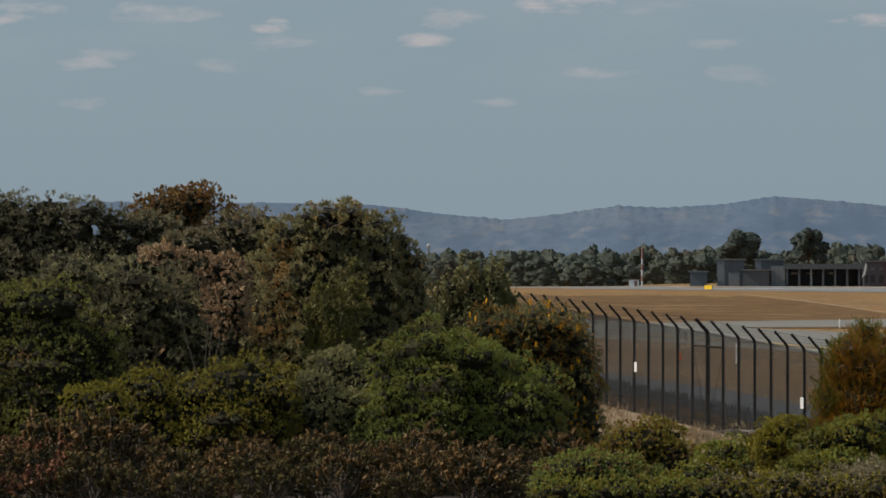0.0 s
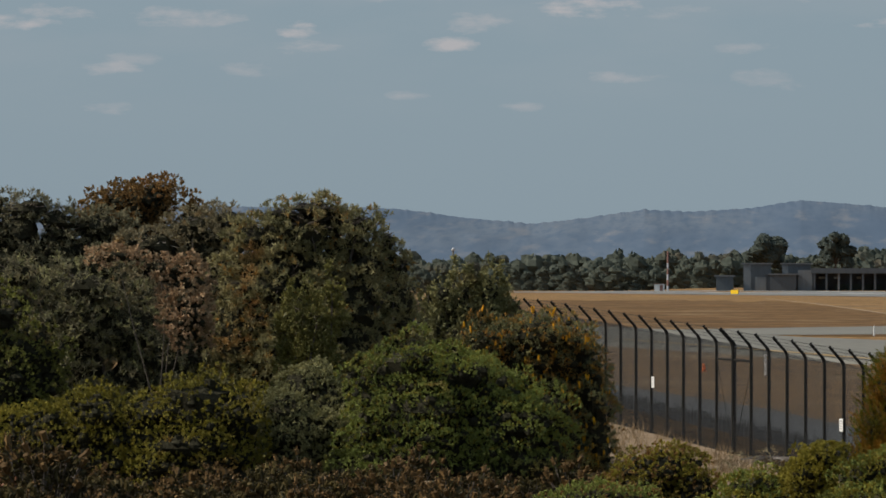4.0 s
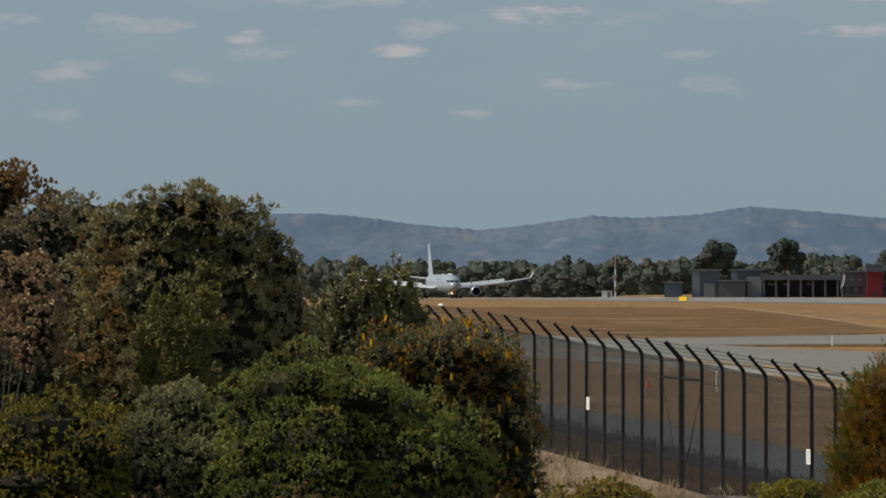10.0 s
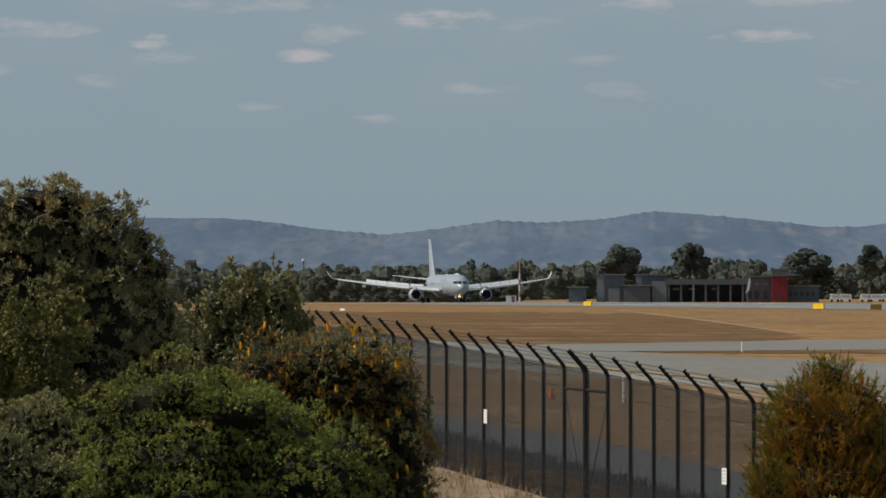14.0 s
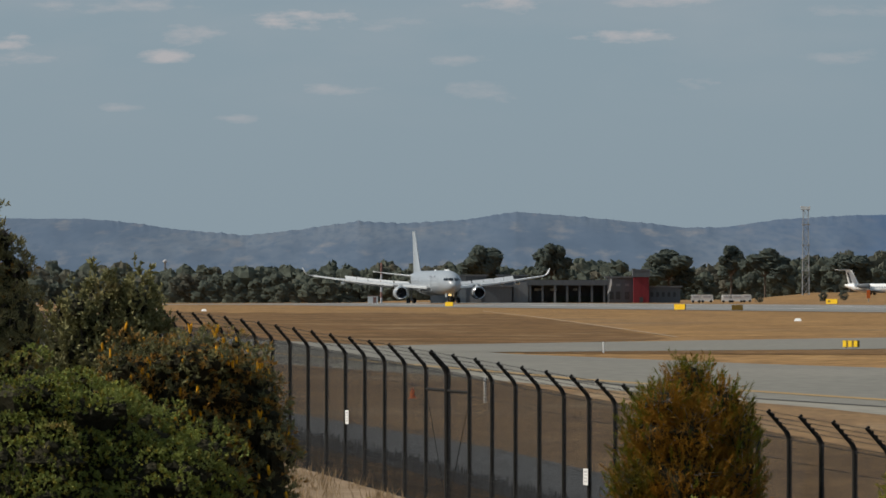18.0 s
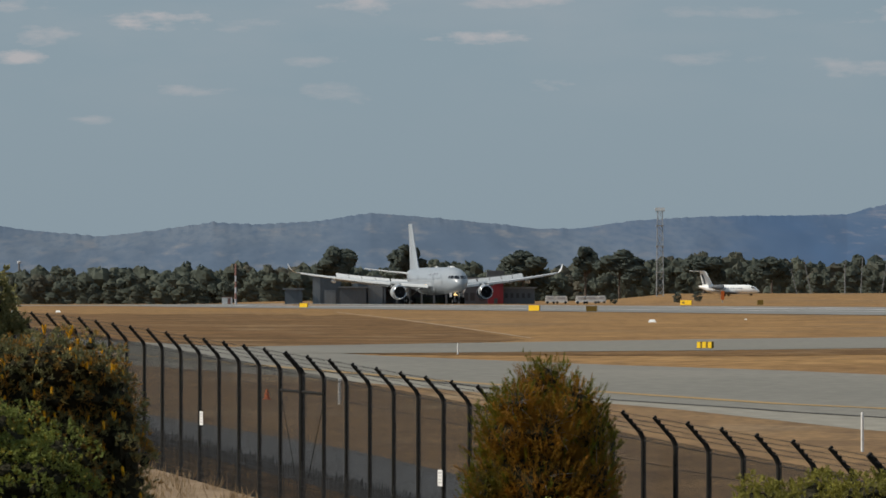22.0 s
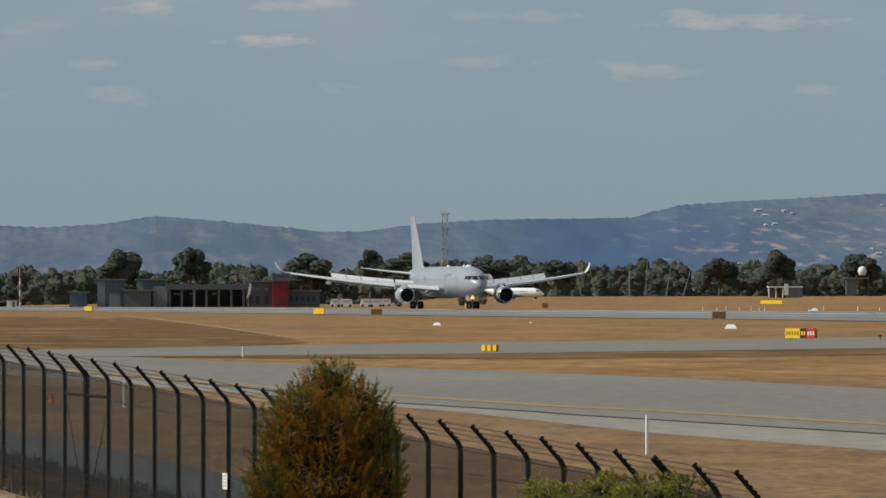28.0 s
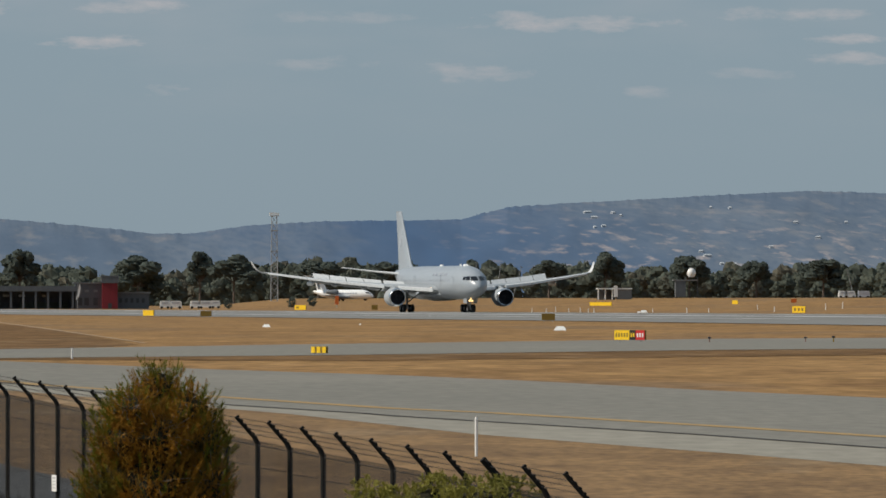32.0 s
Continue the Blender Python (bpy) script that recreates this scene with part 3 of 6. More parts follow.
def quad_strip(name, low, high, mat, label, lift):
    b = Build()
    v = []
    for (x0, y0), (x1, y1) in zip(low, high):
        v += [(x0, y0, ground_z(x0, y0) + lift), (x1, y1, ground_z(x1, y1) + lift)]
    b.add(v, [(2 * i, 2 * i + 1, 2 * i + 3, 2 * i + 2) for i in range(len(low) - 1)])
    return solid(name, b, mat, label, kind="structure")


quad_strip("taxiway_link", [(-2.2, 300.5), (1.8, 301), (15.7, 314), (35.7, 343), (46, 352), (75, 378)], [(-4.6, 334), (-1.5, 341), (17.2, 380), (44.6, 428), (56, 436), (95, 449)], M["asphalt"], "pale grey asphalt link taxiway", 0.03)
RUN_NEAR = [(60 - .146 * (y - 723), y) for y in (420, 723, 1300)] + [(along(245, y), y) for y in (1900, 3000, 4200)]
RUN_FAR = [(along(325, y), y) for y in (420, 4200)]
band("runway", RUN_NEAR, RUN_FAR, M["runway"], "long grey asphalt runway", 0.05, ys=[420, 450, 700, 723, 1000] + list(range(1300, 3000, 60)) + [3000, 4200])
for k, (va, vb, ya, yb) in enumerate(((262, 270, 600, 1180), (228, 231, 780, 1150), (246, 252, 1250, 1900), (298, 302, 900, 2200))):
    band("runway_marking_%d" % (k + 1), par(va, ya, yb), par(vb, ya, yb), M["white_line"], "worn white paint on the runway", 0.09, ys=list(range(ya, yb, 50)) + [yb])
quad_strip("dirt_track", [(0.0, 897), (4.6, 683), (7.6, 537), (9.5, 435), (10.3, 392)], [(0.6, 897), (5.1, 683), (8.05, 537), (9.85, 435), (10.6, 392)], M["track"], "pale dirt track across the grass", 0.03)


def grass_patch(name, near, far, seed, label):
    """A patch of darker grass with ragged edges between two lines of (x, y), laid on the ground."""
    rng = random.Random(seed)
    cols = []
    for (x0, y0), (x1, y1), (x2, y2), (x3, y3) in zip(near, near[1:], far, far[1:]):
        for k in range(14):
            s = k / 14
            wob = rng.uniform(-.07, .07) * (y2 - y0)
            cols.append((x0 + (x1 - x0) * s, y0 + (y1 - y0) * s - abs(wob) * .3, x2 + (x3 - x2) * s, y2 + (y3 - y2) * s + wob))
    n = 24
    b = Build()
    v = []
    for xa, ya, xb, yb in cols:
        for q in range(n + 1):
            x, y = xa + (xb - xa) * q / n, ya + (yb - ya) * q / n
            v.append((x, y, ground_z(x, y) + 0.016))
    b.add(v, [(c * (n + 1) + q, c * (n + 1) + q + 1, (c + 1) * (n + 1) + q + 1, (c + 1) * (n + 1) + q) for c in range(len(cols) - 1) for q in range(n)])
    solid(name, b, M["brown_grass"], label, kind="structure")


grass_patch("dark_grass_1", [(-62, 560), (-26, 440), (-6, 350), (4, 352), (10.3, 389)], [(-95, 900), (-42, 860), (-12, 800), (2.2, 760), (9.6, 433)], 3, "darker brown unmown grass beside the dirt track")
grass_patch("dark_grass_2", [(1.8, 296), (15.7, 291), (35.7, 312), (46, 322), (75, 348)], [(1.8, 301), (15.7, 315), (35.7, 344), (46, 353), (75, 379)], 4, "dark brown grass along the link taxiway")


def sandy_verge():
    b = Build()
    ys = [76, 80, 90, 100, 110, 118, 125, 135, 150, 165, 180, 200]
    rng = random.Random(5)
    v = []
    for y in ys:
        z = float(np.interp(y, KNOT_Y, KNOT_Z)) + 0.01
        v += [(along(18.2, y) + rng.uniform(-.5, .5), y, z), (along(20.2, y), y, z + 0.05 + rng.uniform(-.03, .03)), (along(22.3, y), y, z)]
    f = []
    for i in range(len(ys) - 1):
        for k in range(2):
            f.append((3 * i + k, 3 * i + k + 1, 3 * i + k + 4, 3 * i + k + 3))
    b.add(v, f)
    solid("verge", b, M["sand"], "pale sandy track outside the fence", kind="structure")


sandy_verge()


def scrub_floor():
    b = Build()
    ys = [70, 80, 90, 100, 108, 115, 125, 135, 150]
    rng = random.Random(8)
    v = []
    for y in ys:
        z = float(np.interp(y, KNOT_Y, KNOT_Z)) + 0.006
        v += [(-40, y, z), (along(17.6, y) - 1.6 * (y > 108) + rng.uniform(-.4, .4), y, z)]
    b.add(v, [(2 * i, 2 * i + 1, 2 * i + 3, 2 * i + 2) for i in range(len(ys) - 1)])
    solid("thicket_floor", b, M["brown_floor"], "dark brown ground under the thicket", kind="structure")


scrub_floor()
band("grass_strip", par(27.3, 70, 700), off(TAX_NEAR, 0.0), M["verge_grass"], "brown mown grass between road and taxiway", 0.008, ys=[112, 125, 144, 150, 163, 180, 186, 230, 240, 300, 450, 700])


RIDGE_U = [-1600, -600, 0, 80, 150, 250, 370, 470, 570, 650, 760, 850, 930, 1050, 1150, 1210, 1320, 1450, 1600, 1694, 1775, 1875, 2077, 2307, 2445, 3000, 4000]
RIDGE_V = [392, 384, 388, 388, 393, 407, 418, 407, 393, 397, 390, 376, 382, 393, 404, 404, 389, 382, 380, 378, 357, 350, 339, 327, 331, 340, 360]


def hill_point(u, s):
    # the hillside at the bearing u, from its foot (s = 0) to the ridge (s = 1)
    d = 3900 + 700 * s
    top = (522 - float(np.interp(u, RIDGE_U, RIDGE_V))) * 4600 / PX
    bump = noise.noise((u * 0.006, s * 3, 1.0)) * 6 + noise.noise((u * 0.02, s * 6, 4.0)) * 2.5
    fuzz = (abs(noise.noise((u * 0.16, 2.0, 9.0))) * .9 + abs(noise.noise((u * 0.05, 5.0, 3.0))) * 1.0) * s ** 14
    return (u - 784) * d / PX, d, EYE + top * s ** 0.75 + bump * s * (1 - s) * 2.5 + fuzz if s else 0.0


def build_hills():
    # distant wooded range, one broad slope under an uneven ridge
    b = Build()
    n, rows = 1500, 18
    v = [hill_point(-1000 + 3900 * i / n, j / rows) for j in range(rows + 1) for i in range(n + 1)]
    b.add(v, [(j * (n + 1) + i, j * (n + 1) + i + 1, (j + 1) * (n + 1) + i + 1, (j + 1) * (n + 1) + i) for j in range(rows) for i in range(n)])
    solid("backdrop", b, M["hills"], "blue wooded hills on the horizon with pale clearings, haze painted in", kind="structure", smooth=True)


build_hills()


def hill_house(u, s, w, seed):
    # a pale house far up the hillside
    rng = random.Random(seed)
    x, y, z = hill_point(u, s)
    t = thing("hill_house", pose(x, y - 2, z - .6, 0, 0, rng.uniform(-20, 20)), "small pale house among trees on the far hillside", "house", "houses on the hillside")
    b = Build()
    b.box((0, 0, .6), (w, 3, 1.2))
    part("wall", b, M["far_wall"], t)
    b = Build()
    b.loft([[(sx * (w / 2 + .2), -1.8, 1.2), (sx * w * .4, 0, 1.9), (sx * (w / 2 + .2), 1.8, 1.2)] for sx in (-1, 1)])
    part("roof", b, M["far_wall"], t)


for k, (u, s, w) in enumerate(((1918, .8, 9), (1930, .72, 8), (1964, .78, 3.5), (1978, .75, 3), (1931, .6, 2.5), (1947, .6, 5), (2121, .3, 5), (2132, .26, 8), (2172, .8, 3), (2138, .84, 3), (2158, .2, 4), (2176, .2, 10), (1742, .22, 3), (2290, .55, 5), (2330, .4, 6), (2380, .62, 4), (2246, .34, 4))):
    hill_house(u, s, w / 2, 900 + k)

# ---- perimeter fence ----
BAY = 2.0 / math.cos(PHI)
FENCE_TURN = 90 + math.degrees(PHI)      # a bay's own x runs away along the fence


def fence_post(r, heavy=False):
    b = Build()
    b.tube((0, 0, -0.25), (0, 0, 2.34), r, n=10)
    b.tube((0, 0, 2.32), (0, 0.05, 2.42), r, r * 0.95, n=10)
    tip = Vector((0, 0.30, 2.69))
    b.tube((0, 0.05, 2.41), tip, r * 0.8, r * 0.75, n=8)
    for k in range(5):
        c = Vector((0, 0.05, 2.41)).lerp(tip, 0.12 + 0.21 * k)
        b.box(c + Vector((0, -0.012, 0.012)), (r * 1.7, 0.03, 0.036), Euler((radians(45), 0, 0)).to_matrix())
    if heavy:
        b.box((0, 0, 0.02), (0.3, 0.3, 0.06))
    return b.mesh("post", M["black_pipe"], True)


def mesh_panel():
    """One bay of diamond wire netting with its line wires."""
    b = Build()
    w, h, s, r = BAY, 2.36, 0.05, 0.0031

    def wire(p, q, rr):
        d = (Vector(q) - Vector(p)).normalized()
        o = Vector((-d.z, 0, d.x)) * rr
        k = Vector((0, rr, 0))
        pts = [Vector(p) + o, Vector(p) - k, Vector(p) - o, Vector(q) + o, Vector(q) - k, Vector(q) - o]
        b.add(pts, [(0, 1, 4, 3), (1, 2, 5, 4), (2, 0, 3, 5)])
    for sgn in (1, -1):
        c = -h
        while c < w:
            x0, x1 = max(c, 0), min(c + h, w)
            z0, z1 = x0 - c, x1 - c
            if x1 > x0:
                if sgn > 0:
                    wire((x0, 0, z0), (x1, 0, z1), r)
                else:
                    wire((x0, 0, h - z0), (x1, 0, h - z1), r)
            c += s
    return b.mesh("netting", M["wire"])


def lower_netting(seed):
    """The low strip of square netting along the foot of a bay, with an uneven top."""
    rng = random.Random(seed)
    b = Build()
    n = 22
    for i in range(n):
        x = BAY * (i + 0.5) / n
        h = 0.74 + rng.uniform(-0.08, 0.1)
        b.tube((x, 0.03, 0), (x + rng.uniform(-.015, .015), 0.03, h), 0.006, n=3, caps=False)
    for k in range(6):
        z = 0.06 + k * 0.125
        b.tube((0, 0.03, z), (BAY, 0.03, z + rng.uniform(-.01, .01)), 0.0045, n=3, caps=False)
    return b.mesh("rabbit_netting", M["wire"])


def post_y(k):
    """The distance of the k-th post; the bays narrow a little towards the near end."""
    u = (219447.6 / (75.5 - k) - 2962) / PX
    return 22.47 / (u + 0.1834)


def build_fence():
    fence = thing("perimeter_fence", pose(0, 0, 0), "tall black chain link security fence with outward barbed arms", "fence")
    post, strainer = fence_post(0.036), fence_post(0.056, True)
    net, lows = mesh_panel(), [lower_netting(k) for k in range(4)]
    strands, arm0, arm1 = [], Vector((0, 0.05, 2.41)), Vector((0, 0.30, 2.69))
    for k in range(4):
        c = arm0.lerp(arm1, 0.16 + 0.26 * k)
        strand = Build()
        strand.tube(c, c + Vector((BAY, 0, 0)), 0.0035, n=4, caps=False)
        for i in range(13):
            p = c + Vector((BAY * (i + .5) / 13, 0, 0))
            strand.tube(p + Vector((0, -.015, -.02)), p + Vector((0, .015, .02)), 0.002, n=3, caps=False)
        strands.append(strand.mesh("barbed_strand", M["wire"]))
    rails = []
    for z0, z1, r in ((2.3, 2.3, .007), (2.02, 2.0, .005), (1.2, 1.2, .004), (.05, .05, .012)):
        rail = Build()
        rail.tube((0, 0, z0), (BAY, 0, z1), r, n=5, caps=False)
        rails.append(rail.mesh("line_wire", M["wire"]))
    brace = Build()
    brace.tube((-BAY, 0, 2.06), (0, 0, 2.02), 0.024, n=8)
    brace.tube((BAY, 0, 1.98), (0, 0, 2.02), 0.024, n=8)
    brace.tube((-BAY, 0, 2.0), (-0.1, 0.01, 0.1), 0.006, n=5)
    brace.tube((BAY, 0, 1.95), (0.1, 0.01, 0.1), 0.006, n=5)
    for k in range(-40, 23):
        y, yn = post_y(k), post_y(k - 1)
        x = along(22.1, y)
        z = float(np.interp(y, KNOT_Y, KNOT_Z))
        # the bay beyond the post: its far end stands higher
        zn = float(np.interp(yn, KNOT_Y, KNOT_Z))
        bay = (yn - y) / math.cos(PHI)
        m = pose(x, y, z, 0, -math.degrees(math.atan2(zn - z, bay)), FENCE_TURN) @ Matrix.Diagonal((bay / BAY, 1, 1, 1))
        up = pose(x, y, z, 0, 0, FENCE_TURN)
        for nm, me, mm in (("post", strainer if k in (0, 20) else post, up), ("netting", net, m), ("rabbit_netting", lows[k % 4], m), *(("barbed_strand", q, m) for q in strands), *(("line_wire", q, m) for q in rails)):
            ob = new(nm, me)
            ob.parent, ob.matrix_world = fence, mm
        if k in (0, 20):
            ob = part("brace_rail", brace, M["black_pipe"], fence, "horizontal brace rails with tie rods", True)
            ob.matrix_world = m if k == 0 else up
    stay = Build()
    stay.tube((-2.2, 0, 0.1), (0, 0, 1.25), 0.03, n=8)
    ob = part("stay", stay, M["black_pipe"], fence, "slanting stay pipe")
    y = post_y(13)
    ob.matrix_world = pose(along(22.1, y), y, float(np.interp(y, KNOT_Y, KNOT_Z)), 0, 0, FENCE_TURN)
    return fence


build_fence()


def fence_sign(y, z, h):
    t = thing("fence_sign", pose(along(22.1, y) - 0.06, y - 0.06, z, 0, 0, FENCE_TURN + 180), "small white notice plate wired to the fence", "sign", "notices on the fence")
    b = Build()
    b.box((0, 0, 0), (0.36, 0.006, h))
    part("plate", b, M["white"], t)
    c = Build()
    for k in range(4):
        c.box((0, -0.005, h * (0.32 - 0.2 * k)), (0.24, 0.003, 0.018 if k else 0.03))
    part("lettering", c, M["grey_mark"], t, "unreadable grey lettering")


fence_sign(135.3, 1.42, 0.25)
fence_sign(113.3, 0.87, 0.25)


def marker_post(x, y, h, w, label):
    z = ground_z(x, y)
    t = thing("marker_post", pose(x, y, z), label, "marker post", "white marker posts on the grass")
    b = Build()
    b.tube((0, 0, -.05), (0, 0, h * .92), w * .5, w * .5, n=12)
    part("stake", b, M["white"], t)
    c = Build()
    c.tube((0, 0, h * .92), (0, 0, h), w * .56, w * .4, n=12)
    part("cap", c, M["white"], t)


marker_post(0.15, 185.5, 0.66, 0.075, "short white marker post on dry grass beside the patrol road")
marker_post(10.6, 148.6, 0.8, 0.06, "slim white marker post beside the taxiway")
marker_post(5.0, 298, 0.45, 0.07, "small white marker post at the taxiway edge")
cone = thing("marker_cone", pose(-1.72, 192, ground_z(-1.72, 192)), "worn orange marker cone on the grass", "cone")
b = Build()
b.revolve([(0.02, 0.001), (0.02, 0.1), (0.03, 0.1), (0.035, 0.08), (0.26, 0.035), (0.28, 0.001)], (0, 0, 0), "z", 12)
part("body", b, M["orange"], cone, smooth=True)
b = Build()
b.box((0, 0, 0.012), (0.24, 0.24, 0.024))
part("base", b, M["orange"], cone)

# ---- airliner ----
# own space: y forward, x to the pilot's right, z up from the ground under the main wheels; stations count aft from the nose
NOSE = 28.9


def build_airliner():
    t = thing("airliner", pose(0, 0, 0), "pale grey twin-engine wide-body airliner rolling on the runway with spoilers raised", "airplane")
    b = Build()
    rings = []
    for s, r, zc, fl in ((0, .06, 4.25, 1), (.35, .62, 4.28, 1), (1.0, 1.12, 4.36, 1), (2.0, 1.62, 4.5, 1), (3.2, 2.05, 4.66, 1), (4.8, 2.42, 4.82, 1), (6.6, 2.68, 4.94, 1), (9, 2.82, 5.0, 1), (20, 2.82, 5.0, 1),
                         (30, 2.82, 5.0, 1), (39, 2.82, 5.0, 1), (43, 2.6, 5.2, 1), (47, 2.22, 5.5, 1), (51, 1.68, 5.9, 1), (54.5, 1.08, 6.35, 1), (57.2, .55, 6.7, 1), (58.4, .15, 6.9, 1)):
        rings.append([(r * math.cos(a), NOSE - s, zc + r * math.sin(a) * fl) for a in [2 * math.pi * i / 40 for i in range(40)]])
    b.loft(rings)
    fus = part("fuselage", b, M["skin"], t, smooth=True)
    # belly fairing
    b = Build()
    rings = []
    for s, w, h in ((17.5, .4, .2), (19, 2.3, .7), (22, 3.1, 1.1), (28, 3.2, 1.2), (33, 2.7, 1.0), (36.5, .5, .2)):
        rings.append([(w * math.cos(a), NOSE - s, 3.1 + h * math.sin(a)) for a in [2 * math.pi * i / 24 for i in range(24)]])
    b.loft(rings)
    part("belly_fairing", b, M["under"], t, smooth=True)
    # cockpit glazing: six panes round the nose
    st_s = [0, .35, 1.0, 2.0, 3.2, 4.8, 6.6]
    st_r = [.06, .62, 1.12, 1.62, 2.05, 2.42, 2.68]
    st_z = [4.25, 4.28, 4.36, 4.5, 4.66, 4.82, 4.94]

    def nose_point(z, a):
        """The nose's surface at the height z, on the bearing a from a point on the axis."""
        q = math.tan(radians(a))
        for i in range(600):
            s0 = 4.6 * i / 600
            r0, z0 = float(np.interp(s0, st_s, st_r)), float(np.interp(s0, st_s, st_z))
            if abs(z - z0) < r0 and math.sqrt(r0 * r0 - (z - z0) ** 2) >= abs(q) * (4.6 - s0):
                break
        return Vector((q * (4.6 - s0) * 1.012 + .012 * (1 if a > 0 else -1), NOSE - s0 + .03, z + .02))
    for a0, a1, zl, zh in ((-68, -48, 5.4, 5.95), (-45, -25, 5.34, 6.0), (-22, -2, 5.3, 6.0), (2, 22, 5.3, 6.0), (25, 45, 5.34, 6.0), (48, 68, 5.4, 5.95)):
        b = Build()
        v = [nose_point(zl + (zh - zl) * j / 3, a0 + (a1 - a0) * i / 4) for j in range(4) for i in range(5)]
        b.add(v, [(j * 5 + i, j * 5 + i + 1, j * 5 + i + 6, j * 5 + i + 5) for j in range(3) for i in range(4)])
        part("cockpit_pane", b, M["glass"], fus)
    # cabin windows and doors on both sides
    for side in (-1, 1):
        b = Build()
        for i in range(46):
            s = 9.5 + i * 0.82
            zz = 5.35
            xx = side * (math.sqrt(2.82 ** 2 - (zz - 5.0) ** 2) + 0.012)
            b.box((xx, NOSE - s, zz), (0.02, 0.24, 0.34))
        part("window_row", b, M["print"], fus, "row of small shaded cabin windows")
        for s in (7.6, 16.2, 33.5, 43.2):
            c = Build()
            r = float(np.interp(s, [6.6, 9, 39, 43, 47], [2.68, 2.82, 2.82, 2.6, 2.22]))
            zc = float(np.interp(s, [6.6, 9, 39, 43], [4.94, 5, 5, 5.2]))
            for dy in (-.55, .55):
                c.box((side * (math.sqrt(r * r - (5.3 - zc) ** 2) + .01), NOSE - s + dy, 5.3), (0.03, 0.05, 1.85))
            part("door_outline", c, M["print"], fus)
        c = Build()
        for i in range(24):
            if i % 7 == 6:
                continue
            zz = 6.35
            c.box((side * (math.sqrt(2.82 ** 2 - (zz - 5) ** 2) + .015), NOSE - 12.5 - i * .42, zz), (0.03, 0.28, 0.5), Euler((0, side * radians(-29), 0)).to_matrix())
        tagged(part("lettering", c, M["print"], fus), "faint grey title lettering along the side", kind="stuff")
    for s, w in ((9.5, .8), (13.0, .35), (26, .5)):
        b = Build()
        b.box((0, NOSE - s, 7.9), (w, w * 2.2, .32), taper=0.5)
        part("roof_fairing", b, M["jetwhite"], fus, "small white aerial fairing")
    # wings
    for side in (-1, 1):
        st = [(2.2, 18.6, 11.6, 3.75, 1.5), (5.5, 20.6, 9.8, 4.0, 1.15), (9.4, 23.4, 8.0, 4.3, .86), (16, 27.6, 5.9, 4.95, .6), (23, 32.0, 4.1, 5.85, .4), (28.6, 35.6, 2.7, 6.7, .26)]
        b = Build()
        rings = []
        prof = [(0, 0), (.02, .3), (.1, .52), (.3, .62), (.6, .45), (1, .06), (1, -.04), (.6, -.28), (.3, -.4), (.1, -.34), (.02, -.2)]
        for y, s, ch, z, th in st:
            rings.append([(side * y, NOSE - s - ch * a, z + th * h) for a, h in prof])
        b.loft(rings)
        wing = part("wing", b, M["under"], t, smooth=True)
        c = Build()
        rings = []
        for y, s, ch, z in ((28.55, 35.6, 2.7, 6.72), (29.2, 36.4, 2.1, 7.0), (29.75, 37.3, 1.5, 7.7), (30.15, 38.4, .7, 8.6)):
            rings.append([(side * y, NOSE - s, z), (side * (y - .09), NOSE - s - ch * .4, z + .03), (side * y, NOSE - s - ch, z), (side * (y + .09), NOSE - s - ch * .4, z - .03)])
        c.loft(rings)
        part("winglet", c, M["flap"], wing, smooth=True)

        def at(y, a, up=0.0):
            q = [[r[k] for r in st] for k in range(5)]
            s, ch, z = (float(np.interp(y, q[0], q[k])) for k in (1, 2, 3))
            return Vector((side * y, NOSE - s - ch * a, z + up))
        # leading edge slats
        for y0, y1 in ((3.4, 8.4), (10.6, 16), (16.1, 22), (22.1, 28)):
            c = Build()
            rr = []
            for y in (y0, y1):
                p = at(y, -.015)
                ch = float(np.interp(y, [2.2, 28.6], [1.5, .6]))
                rr.append([p + Vector((0, .5 * ch * .8, -.42 * ch * .6)), p + Vector((0, .3 * ch, .1 * ch)), p + Vector((0, -.35 * ch, .42 * ch * .55)), p + Vector((0, -.1, .0)), p + Vector((0, .15 * ch, -.32 * ch))])
            c.loft(rr)
            part("slat", c, M["flap"], wing, "white leading-edge slat")
        # spoilers, raised
        for y0, y1 in ((6.0, 9.3), (9.6, 12.4), (12.5, 15.2), (15.3, 17.8), (17.9, 20.4)):
            c = Build()
            rr = []
            for y in (y0, y1):
                p, q = at(y, .66, .14), at(y, .66, .14) + Vector((0, -1.15, .95))
                rr.append([p, q, q + Vector((0, -.03, .04)), p + Vector((0, .03, .06))])
            c.loft(rr)
            part("spoiler", c, M["flap"], wing, "raised spoiler panel")
        # flaps, lowered
        for y0, y1 in ((3.2, 8.8), (9.3, 20.5)):
            c = Build()
            rr = []
            for y in (y0, y1):
                p = at(y, .96, -.05)
                ch = float(np.interp(y, [3, 20], [2.6, 1.5]))
                rr.append([p + Vector((0, .3, .05)), p + Vector((0, -.5 * ch, -.05 * ch)), p + Vector((0, -ch, -.26 * ch)), p + Vector((0, -.3 * ch, -.16 * ch))])
            c.loft(rr)
            part("flap", c, M["under"], wing, "lowered trailing flap")
        for y in (6.2, 12.6, 17.2):
            c = Build()
            p = at(y, .6, -.5)
            c.revolve([(-2.6, .02), (-1.6, .22), (0, .3), (1.5, .2), (2.3, .02)], tuple(p), "y", 10)
            part("flap_track_fairing", c, M["under"], wing, smooth=True)
        # refuelling pod far out under the wing
        c = Build()
        p = at(21.2, .45, -.75)
